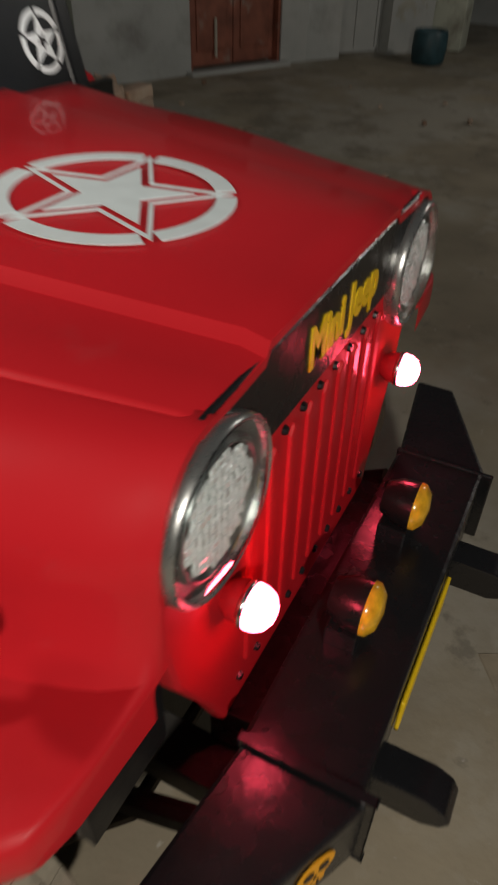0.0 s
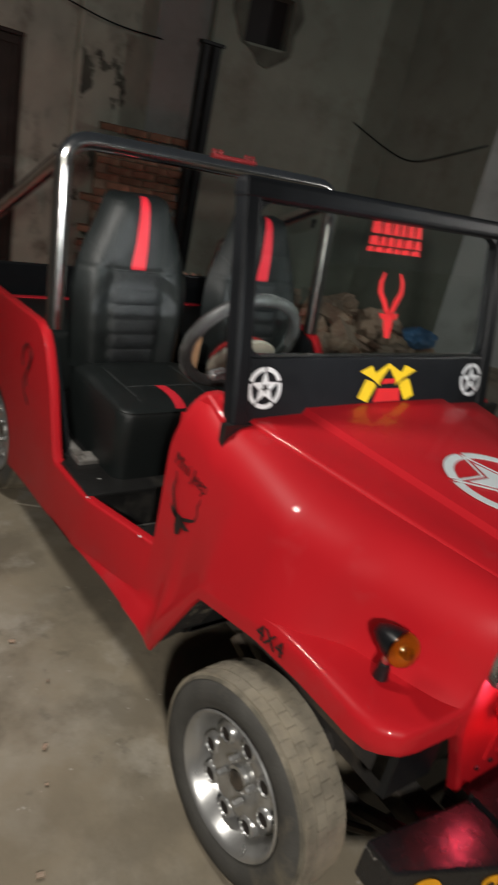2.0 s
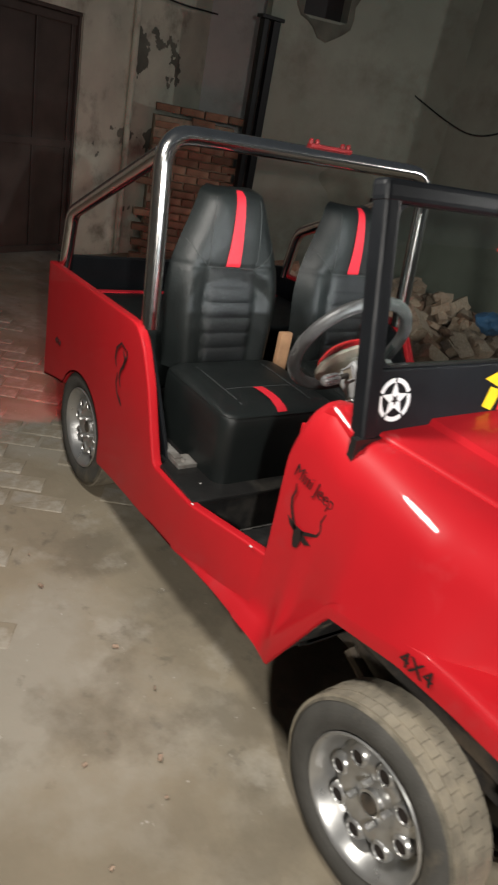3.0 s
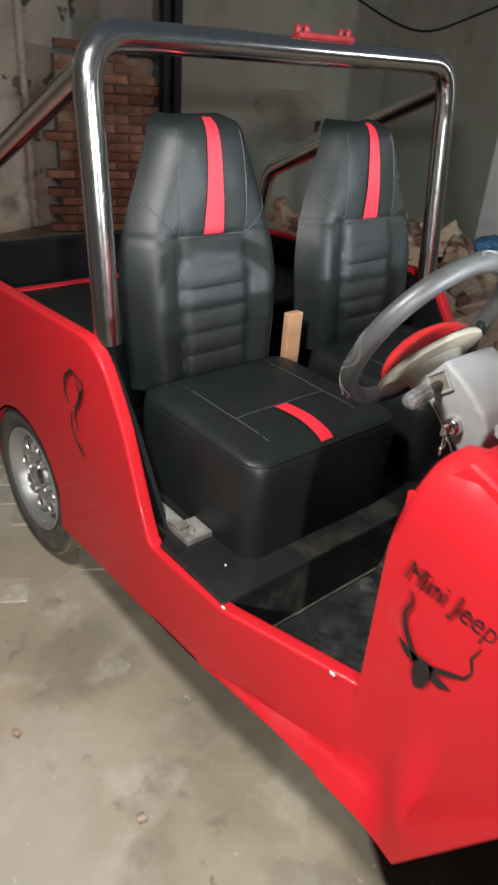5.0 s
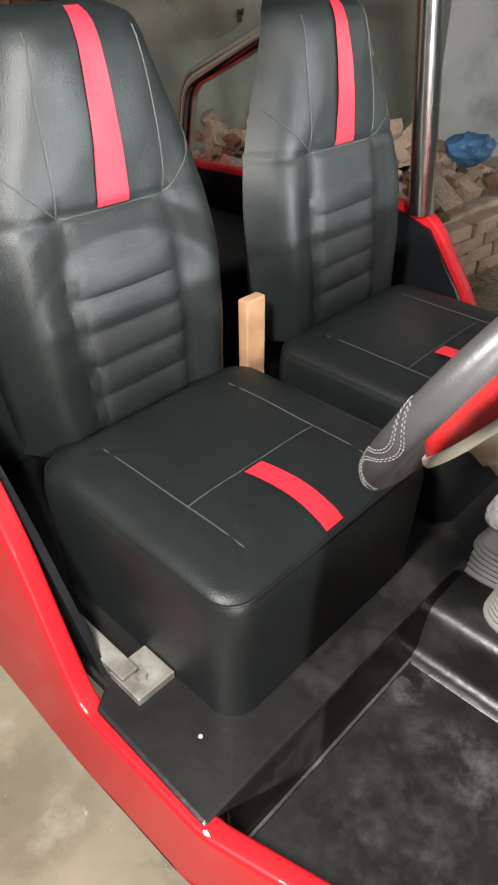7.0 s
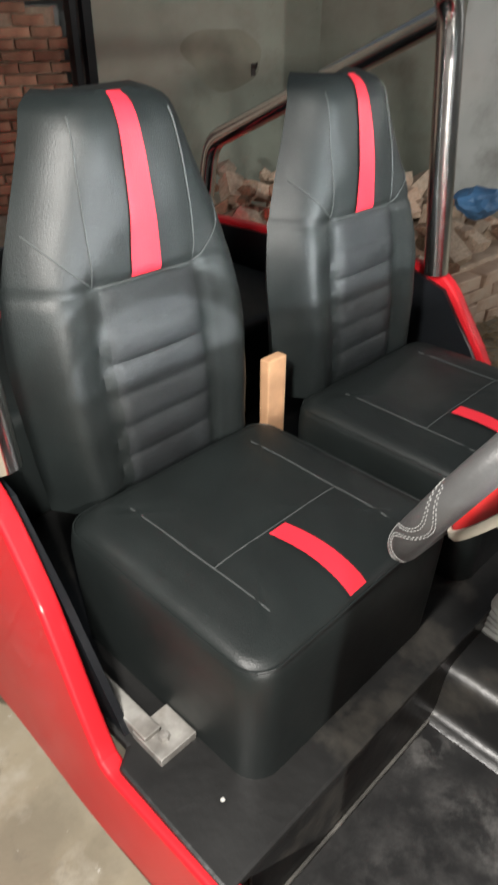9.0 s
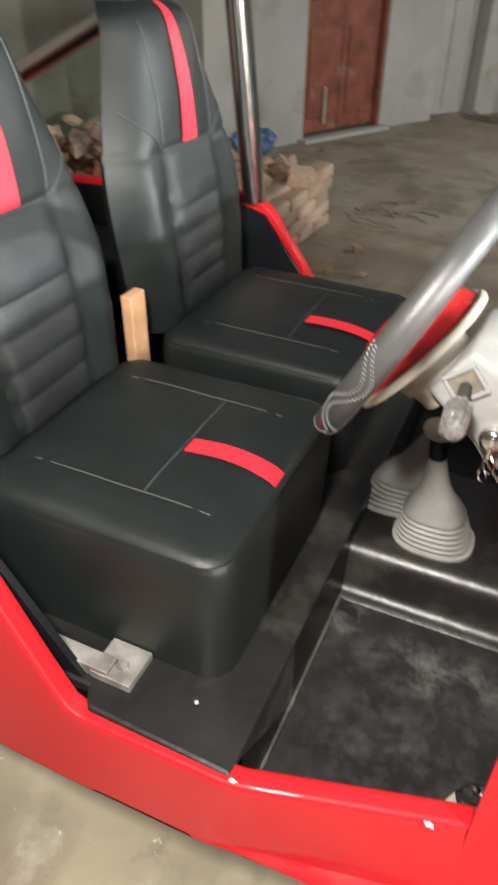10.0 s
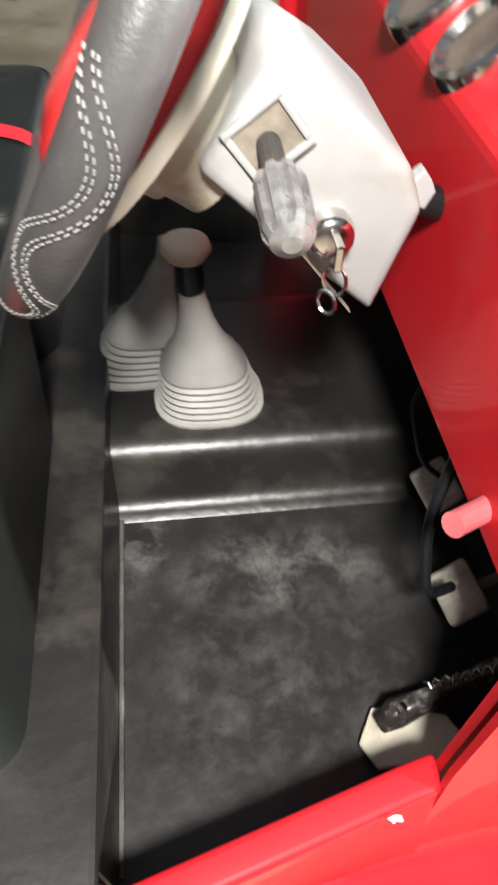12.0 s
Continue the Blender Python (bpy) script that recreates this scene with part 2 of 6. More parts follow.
def arc_band(r0, r1, a0, a1, n=10):
    return [(r1 * math.cos(radians(a0 + (a1 - a0) * k / n)), r1 * math.sin(radians(a0 + (a1 - a0) * k / n))) for k in range(n + 1)] + [
        (r0 * math.cos(radians(a1 + (a0 - a1) * k / n)), r0 * math.sin(radians(a1 + (a0 - a1) * k / n))) for k in range(n + 1)]


def basis(origin, right, up):
    r, u = Vector(right).normalized(), Vector(up).normalized()
    u = (u - r * u.dot(r)).normalized()
    n = r.cross(u)
    return Matrix(((r.x, u.x, n.x, origin[0]), (r.y, u.y, n.y, origin[1]), (r.z, u.z, n.z, origin[2]), (0, 0, 0, 1)))


# ---- the yard ----
def layered(m, layers):
    """Lays stains over a material: (colour, noise scale, from, to, detail, amount), each with its own ragged shape."""
    nt = m.node_tree
    N, L = nt.nodes, nt.links
    b = N["Principled BSDF"]
    tc = N.new("ShaderNodeTexCoord")
    for colour, scale, lo, hi, detail, amount in layers:
        src = b.inputs["Base Color"].links[0].from_socket
        ns = N.new("ShaderNodeTexNoise")
        ns.noise_dimensions = "4D"
        ns.inputs["W"].default_value = scale * 3.7
        ns.inputs["Scale"].default_value, ns.inputs["Detail"].default_value, ns.inputs["Roughness"].default_value = scale, detail, 0.62
        L.new(tc.outputs["Object"], ns.inputs["Vector"])
        r = N.new("ShaderNodeMapRange")
        r.inputs["From Min"].default_value, r.inputs["From Max"].default_value, r.inputs["To Max"].default_value = lo, hi, amount
        L.new(ns.outputs["Fac"], r.inputs["Value"])
        mix = N.new("ShaderNodeMix")
        mix.data_type = "RGBA"
        L.new(r.outputs[0], mix.inputs["Factor"])
        L.new(src, mix.inputs["A"])
        mix.inputs["B"].default_value = (*colour, 1)
        L.new(mix.outputs["Result"], b.inputs["Base Color"])
    return m


GROUND = layered(mat("dusty_ground", (0.27, 0.23, 0.165), 0.95, vary=0.22, scale=2.2, bump=0.35, bscale=22), (
    ((0.35, 0.325, 0.27), 1.1, 0.46, 0.58, 12, 0.8), ((0.17, 0.145, 0.105), 1.9, 0.53, 0.62, 12, 0.75), ((0.42, 0.39, 0.33), 4.2, 0.57, 0.66, 12, 0.45), ((0.13, 0.115, 0.09), 11, 0.60, 0.68, 12, 0.55), ((0.52, 0.49, 0.44), 30, 0.66, 0.70, 6, 0.6)))
PLASTER = mat("weathered_plaster", (0.27, 0.295, 0.245), 0.9, vary=0.18, scale=1.2, bump=0.25, bscale=18, dirt=(0.19, 0.19, 0.155), dirt_amt=0.35, dirt_scale=1.3)
PLASTER = layered(PLASTER, (((0.35, 0.375, 0.32), 0.8, 0.5, 0.64, 12, 0.6), ((0.2, 0.2, 0.165), 2.4, 0.58, 0.72, 12, 0.6), ((0.12, 0.12, 0.10), 12, 0.68, 0.76, 8, 0.6)))
PALE = mat("peeling_whitewash", (0.50, 0.52, 0.43), 0.9, vary=0.15, scale=3, bump=0.3, bscale=16, dirt=(0.2, 0.18, 0.14), dirt_amt=0.35, dirt_scale=2.6)
CEMENT = mat("grey_cement_render", (0.40, 0.415, 0.40), 0.88, vary=0.14, scale=1.5, bump=0.2, bscale=25, dirt=(0.25, 0.25, 0.23), dirt_amt=0.35, dirt_scale=1.7)
CEMENT = layered(CEMENT, (((0.48, 0.48, 0.455), 1.0, 0.5, 0.62, 12, 0.6), ((0.32, 0.32, 0.30), 2.9, 0.58, 0.70, 12, 0.6)))
GATE = mat("brown_gate_paint", (0.05, 0.038, 0.032), 0.45, vary=0.3, scale=4)
DOORRED = mat("rusty_red_door", (0.24, 0.08, 0.05), 0.55, vary=0.35, scale=7, dirt=(0.3, 0.26, 0.22), dirt_amt=0.1, dirt_scale=5)
BRICK = mat("fired_brick", (0.25, 0.14, 0.09), 0.92, vary=0.35, scale=8, bump=0.4, bscale=50, dirt=(0.34, 0.26, 0.18), dirt_amt=0.35, dirt_scale=5)
MORTAR = mat("lime_mortar", (0.27, 0.22, 0.16), 0.95, vary=0.25, scale=20, bump=0.3, bscale=60)

bm = bmesh.new()
bmesh.ops.create_grid(bm, x_segments=90, y_segments=90, size=12)
for v in bm.verts:
    v.co.z = -0.012 + 0.010 * noise.noise(v.co * 0.9) + 0.004 * noise.noise(v.co * 4)
ground = tagged(part("ground", bm, GROUND, smooth=True), "dusty earth yard with worn brick paving", "ground", kind="structure")


def wall(name, a, b, height, material, label, thick=0.23, holes=()):
    """A wall from a to b (plan), thick behind its right side; holes: (from, to, bottom, top) along it."""
    a, b = Vector((*a, 0)), Vector((*b, 0))
    d = (b - a).normalized()
    length = (b - a).length
    own = bmesh.new()
    spans = sorted(holes)
    x = 0.0
    for h0, h1, z0, z1 in spans:
        if h0 > x:
            box(x, h0, -thick, 0, -0.05, height, bm=own)
        if z0 > 0:
            box(h0, h1, -thick, 0, -0.05, z0, bm=own)
        if z1 < height:
            box(h0, h1, -thick, 0, z1, height, bm=own)
        x = h1
    box(x, length, -thick, 0, -0.05, height, bm=own)
    n = Vector((-d.y, d.x, 0))
    m = Matrix(((d.x, n.x, 0, a.x), (d.y, n.y, 0, a.y), (0, 0, 1, 0), (0, 0, 0, 1)))
    ob = part(name, own, material)
    ob.matrix_world = m
    return tagged(ob, label, "wall", kind="structure")


# corners of the yard's far side
A1, A0 = (-6.46, 2.24), (-4.85, -2.07)
P1, BC, CD, DE, EF = (-5.5, 2.32), (-4.81, 4.21), (-3.45, 4.13), (-2.40, 6.28), (-1.50, 7.45)
wall("wall_gate", A1, A0, 3.6, PALE, "peeling whitewashed wall beside a steel gate", holes=((1.6, 3.95, 0, 2.02),))
wall("wall_recess", (-5.75, 4.0), A1, 3.6, CEMENT, "grey rendered wall in a recess")
wall("wall_vent", BC, P1, 3.6, PLASTER, "greenish weathered plaster wall with a square vent", holes=((1.29, 1.72, 2.42, 2.84),))
wall("wall_step", CD, BC, 3.6, PLASTER, "short return of weathered plaster wall")
wall("wall_door", DE, CD, 3.6, CEMENT, "grey cement wall with a red door", holes=((0.32, 1.33, 0, 2.08),))
wall("wall_passage", EF, DE, 3.6, CEMENT, "rough grey wall with a dark steel door", holes=((0.52, 1.1, 0, 2.0),))
wall("wall_far", (3.2, 10.5), (-3.2, 9.6), 3.4, CEMENT, "grey cement wall in shadow")
wall("wall_east", (6.5, -4.5), (6.5, 10.6), 3.4, CEMENT, "plain cement yard wall")
wall("wall_north", (6.5, 10.6), (3.1, 10.5), 3.4, CEMENT, "plain cement yard wall")
wall("wall_south", (-5.2, -4.5), (6.5, -4.5), 3.4, CEMENT, "plain cement yard wall")
wall("wall_west", A0, (-5.2, -4.6), 3.4, PALE, "plain whitewashed yard wall")

# ---- the jeep ----
jeep = thing("mini_jeep", "small open red home-built jeep with chrome roll bar", "jeep")


def sh(x):
    return -0.036 * max(0.0, min(1.0, (x + 0.95) / 1.275)) - 0.009


# side panels behind the cowl
SIDE_TOP = [(-2.345, 0.835), (-1.50, 0.866), (-1.46, 0.866), (-1.43, 0.859), (-1.40, 0.842), (-1.37, 0.812), (-1.29, 0.70), (-1.165, 0.486), (-1.145, 0.477), (-0.596, 0.492)]


def side_bottom(x):
    if x < -2.09:
        return lerp(x, [(-2.345, 0.31), (-2.16, 0.355), (-2.09, 0.3675)])
    if x < -1.657:
        return 0.25 + math.sqrt(max(0.0, 0.235 ** 2 - (x + 1.887) ** 2))
    return lerp(x, [(-1.656, 0.205), (-1.346, 0.246), (-1.10, 0.272), (-0.90, 0.283), (-0.596, 0.288)])


def ease(v):
    v = max(0.0, min(1.0, v))
    return v * v * (3 - 2 * v)


# a fold runs forward along the sill; below it the sheet flares out to its bottom edge
FOLD_Z = [(-0.95, 0.286), (-0.90, 0.290), (-0.75, 0.307), (-0.65, 0.322), (-0.55, 0.336), (-0.45, 0.345)]
FOLD_Y = [(-0.95, 0.652), (-0.90, 0.643), (-0.75, 0.617), (-0.65, 0.602), (-0.55, 0.591), (-0.45, 0.586)]
FLANGE_Y = [(-0.95, 0.652), (-0.90, 0.646), (-0.75, 0.640), (-0.45, 0.640)]


def side_y(x, z):
    """How far out the side sheet stands: it bulges at the sill and leans in towards the cowl."""
    t = max(0.0, min(1.0, (x + 0.90) / 0.30))
    bulge = 0.020 * ease((x + 1.65) / 0.5) * ease((0.84 - z) / 0.4)
    upper = 0.632 + bulge - (0.058 + bulge) * t
    if x < -0.95:
        return 0.632 + bulge
    zc = lerp(x, FOLD_Z)
    yc = lerp(x, FOLD_Y)
    if z > zc:
        return upper + (yc - upper) * max(0.0, min(1.0, (0.48 - z) / (0.48 - zc)))
    return yc + (lerp(x, FLANGE_Y) - yc) * min(1.0, (zc - z) / max(0.004, zc - 0.288)) ** 0.8


xs = sorted(set([round(-2.345 + 0.0265 * i, 4) for i in range(66)] + [round(-1.66 + 0.0177 * i, 4) for i in range(34)] + [-2.095, -2.08, -2.06, -1.70, -1.685, -1.67, -1.66, -1.6572, -1.656, -1.64, -1.165, -1.15, -1.135, -1.42, -1.44, -1.385, -0.596]))
for s in (-1, 1):
    bm = bmesh.new()
    rows = []
    for x in xs:
        lo, hi = side_bottom(x), lerp(x, SIDE_TOP)
        fold = max(lerp(x, FOLD_Z), lo + 0.004)
        levels = [lo + (fold - lo) * k / 6 for k in range(6)] + [fold + (hi - fold) * k / 20 for k in range(21)]
        rows.append([bm.verts.new((x, s * side_y(x, z), z)) for z in levels])
    for A, C in zip(rows, rows[1:]):
        for k in range(26):
            bm.faces.new((A[k], A[k + 1], C[k + 1], C[k]))
    sheet(bm, 0, (0, -s * 0.034))
    bmesh.ops.recalc_face_normals(bm, faces=bm.faces)
    bevel(bm, 0.008, 3, 60)
    for v in bm.verts:   # the front end meets the wing flush
        if v.co.x > -0.606 and abs(v.co.y) > side_y(v.co.x, v.co.z) - 0.012 and v.co.z < 0.478:
            v.co.y = s * side_y(v.co.x, v.co.z)
            v.co.x = max(v.co.x, -0.6005) if v.co.x > -0.6035 else v.co.x
    part("side_panel", bm, RED, jeep, smooth=True)

# cowl and front wings, drawn as sections along the car
ST = sorted(set([round(-0.60 + 0.02 * i, 3) for i in range(47)] + [-0.415, 0.325, 0.333, 0.338]))
ST = [x for x in ST if x <= 0.3381]
Y_EDGE = [(-0.60, 0.49), (-0.42, 0.465), (0.325, 0.315)]
Y_SIDE = [(-0.60, 0.555), (-0.35, 0.552), (-0.1, 0.565), (0.04, 0.525), (0.11, 0.484), (0.27, 0.425), (0.3, 0.413), (0.338, 0.39)]
Y_OUT = [(-0.60, 0.613), (-0.42, 0.628), (-0.30, 0.618), (-0.1, 0.608), (0.1, 0.60), (0.24, 0.603), (0.28, 0.597), (0.31, 0.58), (0.328, 0.555), (0.334, 0.52), (0.338, 0.42)]
Z_TOP = [(-0.60, 0.90), (-0.585, 0.945), (-0.56, 0.972), (-0.50, 0.985), (-0.42, 0.955), (-0.40, 0.945), (0.325, 0.922)]
Z_BOT = [(-0.60, 0.288), (-0.415, 0.29), (-0.265, 0.572), (-0.05, 0.618), (0.16, 0.632), (0.28, 0.64), (0.338, 0.655)]
Z_SHELF = [(-0.60, 0.45), (-0.42, 0.47), (-0.25, 0.64), (0.0, 0.69), (0.338, 0.705)]
Z_LIP = [(-0.60, 0.305), (-0.42, 0.315), (-0.265, 0.60), (0.0, 0.668), (0.338, 0.685)]
for s in (-1, 1):
    bm = bmesh.new()
    rows = []
    for x in ST:
        ye, ys, yo, zt, zb, zs = lerp(x, Y_EDGE), lerp(x, Y_SIDE), lerp(x, Y_OUT), lerp(x, Z_TOP), lerp(x, Z_BOT), lerp(x, Z_SHELF)
        r = min(0.11, ys - ye + 0.02)
        prof = [(ye - 0.02, zt + 0.002), (ye, zt)]
        for k in range(1, 8):
            a = radians(90 - 90 * k / 7)
            prof.append((ye + (ys - ye) * math.cos(a), zt - 0.12 + 0.12 * math.sin(a)))
        yo = max(yo, ys + 0.002)
        w = yo - ys
        prof += [(ys + 0.002, zs + 0.03 * min(1, w / 0.1) + 0.02), (ys + 0.15 * w, zs + 0.004), (ys + 0.7 * w, zs)]
        zl = lerp(x, Z_LIP)
        flare = max(0.0, min(1.0, (0.06 - x) / 0.22))
        prof[-2:] = [(ys + 0.15 * w, zs + 0.004 - flare * 0.02), (ys + (0.7 - 0.2 * flare) * w, zs * (1 - flare) + flare * (zs * 0.55 + zl * 0.45))]
        for k in range(1, 5):
            a = radians(90 - 90 * k / 4)
            h0 = prof[len(prof) - k][1] if k == 1 else h0
            prof.append((ys + 0.82 * w + 0.18 * w * math.cos(a) if k < 4 else yo, zl + (h0 - zl) * (math.sin(a) if flare < 0.5 else 1 - k / 4)))
        straight = ease((x + 0.46) / 0.20) * ease((0.12 - x) / 0.16)
        zs0 = zt - 0.12
        prof = [(y + straight * (ys + (yo - ys) * (zs0 - z) / (zs0 - zl) - y) if z < zs0 else y, z) for y, z in prof]
        prof += [(yo, (zl + zb) / 2), (yo, zb)]
        w = 1 - ease((x + 0.53) / 0.12)
        if w > 0:   # behind the arch the wing follows the folded sill
            zf = lerp(x, FOLD_Z)
            levels = [zs0 + (zf - zs0) * k for k in (0.3, 0.55, 0.75, 0.93, 1.0)] + [zf + (zb - zf) * k for k in (0.25, 0.5, 0.75, 1.0)]
            foot = [(ys + (lerp(x, FOLD_Y) + sh(x) - ys) * max(0.0, min(1.0, (0.48 - z) / (0.48 - zf))) if z >= zf else side_y(x, z) + sh(x), z) for z in levels]
            prof[-9:] = [(a + (c - a) * w, b + (d - b) * w) for (a, b), (c, d) in zip(prof[-9:], foot)]
        rows.append([bm.verts.new((x, s * y + sh(x), z)) for y, z in prof])
    for A, B in zip(rows, rows[1:]):
        for k in range(len(A) - 1):
            bm.faces.new((A[k], A[k + 1], B[k + 1], B[k]))
    part("front_wing", sheet(bm, 0.006, (0, -s * 0.008)), RED, jeep, smooth=True)

# muddy underside of the arches
MUD = mat("splashed_underseal", (0.018, 0.016, 0.014), 0.8, vary=0.4, scale=20, bump=0.6, bscale=50, dirt=(0.32, 0.28, 0.2), dirt_amt=0.25, dirt_scale=26)
for s in (-1, 1):
    bm = bmesh.new()
    rows = []
    for x in [-0.41 + 0.02 * i for i in range(32)]:
        zb = lerp(x, Z_BOT)
        yo = lerp(x, Y_OUT) - 0.012
        rows.append([bm.verts.new((x, s * (yo - d) + sh(x), zb + 0.012 + h + 0.006 * noise.noise(Vector((x * 30, d * 40, s))))) for d, h in ((0, 0), (0.03, 0.004), (0.07, 0.015), (0.13, 0.02))])
    for A, C in zip(rows, rows[1:]):
        for k in range(3):
            bm.faces.new((A[k], A[k + 1], C[k + 1], C[k]))
    part("arch_lining", sheet(bm, -0.004), MUD, jeep, smooth=True)

# bonnet with a raised middle
bm = bmesh.new()
rows = []
for x in [-0.43 + 0.02 * i for i in range(38)] + [0.333, 0.336]:
    half = lerp(x, Y_EDGE) - 0.004
    zt = lerp(x, [(-0.43, 0.958), (0.325, 0.924)])
    if x > 0.33:
        zt -= 0.006
    row = []
    for f, dz in ((-1, -0.006), (-0.985, 0.0), (-0.97, 0.002), (-0.8, 0.004), (-0.645, 0.006), (-0.638, 0.0065), (-0.612, 0.0185), (-0.604, 0.0195), (-0.3, 0.021), (0, 0.022), (0.3, 0.021), (0.604, 0.0195), (0.612, 0.0185), (0.638, 0.0065), (0.645, 0.006), (0.8, 0.004), (0.97, 0.002), (0.985, 0.0), (1, -0.006)):
        row.append(bm.verts.new((x, f * half + sh(x), zt + dz)))
    rows.append(row)
for A, B in zip(rows, rows[1:]):
    for k in range(len(A) - 1):
        bm.faces.new((A[k], A[k + 1], B[k + 1], B[k]))
part("bonnet", sheet(bm, 0.010), RED, jeep, "red bonnet with a raised middle panel", smooth=True)

NC = sh(0.325)
# grille panel
half = [(0.0, 0.915), (0.31, 0.912), (0.36, 0.895), (0.385, 0.86), (0.387, 0.78), (0.375, 0.70), (0.355, 0.60), (0.29, 0.47), (0.235, 0.335), (0, 0.335)]
out = [(NC + y, z) for y, z in half] + [(NC - y, z) for y, z in reversed(half[1:-1])]
grille = part("grille_panel", prism(out, "x", 0.29, 0.326, 0.012, 3), RED, jeep)
for i in range(9):
    y = NC - 0.20 + 0.05 * i
    bm = prism([(y - 0.011, 0.47), (y + 0.011, 0.47), (y + 0.011, 0.77), (y, 0.785), (y - 0.011, 0.77)], "x", 0.318, 0.3305, 0.004, 2)
    part("grille_rib", bm, RED, grille)
for i in range(10):
    y = NC - 0.225 + 0.05 * i
    for z in (0.455, 0.79):
        part("bolt", revolve([(0.0, 0.331), (0.005, 0.331), (0.0065, 0.326)], 8, "x", None, (0, y, z)), BLACK, grille)
band = [(0.308, 0.924), (0.306, 0.912), (0.222, 0.818), (0.0, 0.815), (-0.222, 0.818), (-0.300, 0.912), (-0.306, 0.924)]
band_ob = part("name_band", prism([(NC + y, z) for y, z in band], "x", 0.3262, 0.3345, 0.002, 1), BLACK, jeep, "matt black band under the bonnet edge")
lettering("band_lettering", "Mini Jeep", 0.07, YELLOW, band_ob, basis((0.335, NC + 0.022, 0.869), (0, 1, 0), (0, 0, 1)), "yellow lettering", sx=0.86, bold=0.0028)


def headlight(yc, zc=0.818, k=0.88):
    h = part("headlight", revolve([(0.094 * k, 0.322), (0.104 * k, 0.324), (0.107 * k, 0.334), (0.1055 * k, 0.345), (0.102 * k, 0.348), (0.098 * k, 0.346), (0.096 * k, 0.335)], 40, "x", None, (0, yc, zc)), RIMRING, jeep, "round headlight with chrome rim and faceted reflector", smooth=True)
    turn = random.Random(7)
    for i in range(-5, 6):
        for j in range(-5, 6):
            y, z = i * 0.0128 * k, j * 0.0128 * k
            if y * y + z * z < (0.066 * k) ** 2:
                tilt = pose(0.3385, yc + y, zc + z, 0, turn.uniform(-16, 16), turn.uniform(-16, 16))
                part("reflector_cell", move(box(-0.002, 0.0025, -0.0052, 0.0052, -0.0052, 0.0052, 0.0012, 1), tilt), REFLECT, h)
    part("reflector_dish", revolve([(0.0, 0.328), (0.05 * k, 0.330), (0.070 * k, 0.333), (0.076 * k, 0.342), (0.079 * k, 0.342), (0.083 * k, 0.336), (0.097 * k, 0.338)], 32, "x", None, (0, yc, zc)), DISH, h, smooth=True)
    cover = part("lens", revolve([(0.0, 0.366), (0.03 * k, 0.364), (0.06 * k, 0.359), (0.097 * k, 0.347), (0.096 * k, 0.345), (0.06 * k, 0.357), (0.03 * k, 0.362), (0.0, 0.364)], 32, "x", None, (0, yc, zc)), LENS, h, smooth=True)
    cover.visible_shadow = False


DISH = mat("dark_reflector_dish", (0.07, 0.08, 0.078), 0.3, metal=0.7, vary=0.3, scale=40)
headlight(NC - 0.292)
headlight(NC + 0.303)


def bullet(yc, zc=0.655):
    b = part("bullet_lamp", revolve([(0.0, 0.325), (0.016, 0.325), (0.022, 0.334), (0.025, 0.342), (0.025, 0.350)], 28, "x", None, (0, yc, zc)), RED, jeep, "lit red bullet lamp", smooth=True)
    part("bezel", revolve([(0.025, 0.349), (0.0275, 0.351), (0.0275, 0.356), (0.025, 0.358)], 28, "x", None, (0, yc, zc)), CHROME, b, smooth=True)
    part("lens", revolve([(0.025, 0.354), (0.0265, 0.360), (0.025, 0.370), (0.020, 0.379), (0.011, 0.385), (0.0, 0.387)], 28, "x", None, (0, yc, zc)), LIT, b, smooth=True)


bullet(NC - 0.258)
bullet(NC + 0.272)

# indicator on the wing
IY, IZ = -0.553, 0.797
ind = part("indicator", revolve([(0.0, 0.168), (0.012, 0.170), (0.021, 0.184), (0.030, 0.207), (0.033, 0.224)], 28, "x", None, (0, IY, IZ)), FRAME, jeep, "black indicator with amber lens on a stalk", smooth=True)
part("lens", revolve([(0.033, 0.224), (0.0345, 0.229), (0.0325, 0.243), (0.022, 0.254), (0.0, 0.259), (0.0, 0.2565), (0.021, 0.2515), (0.031, 0.241), (0.0325, 0.229), (0.0315, 0.225)], 28, "x", None, (0, IY, IZ)), AMBER, ind, smooth=True)
part("bulb_plate", revolve([(0.0, 0.232), (0.012, 0.229), (0.031, 0.2275)], 20, "x", None, (0, IY, IZ)), WHITE, ind)
part("bulb", revolve([(0.0, 0.246), (0.006, 0.244), (0.008, 0.237), (0.006, 0.228)], 14, "x", None, (0, IY, IZ)), CREAM, ind, smooth=True)
part("stalk", tube([(0.208, IY, IZ - 0.026), (0.208, IY, 0.735)], 0.0085, 12), CHROME, ind)
part("stalk_foot", tube([(0.208, IY, 0.745), (0.208, IY, 0.712)], 0.017, 14, radii=[0.011, 0.0155]), BLACK, ind)

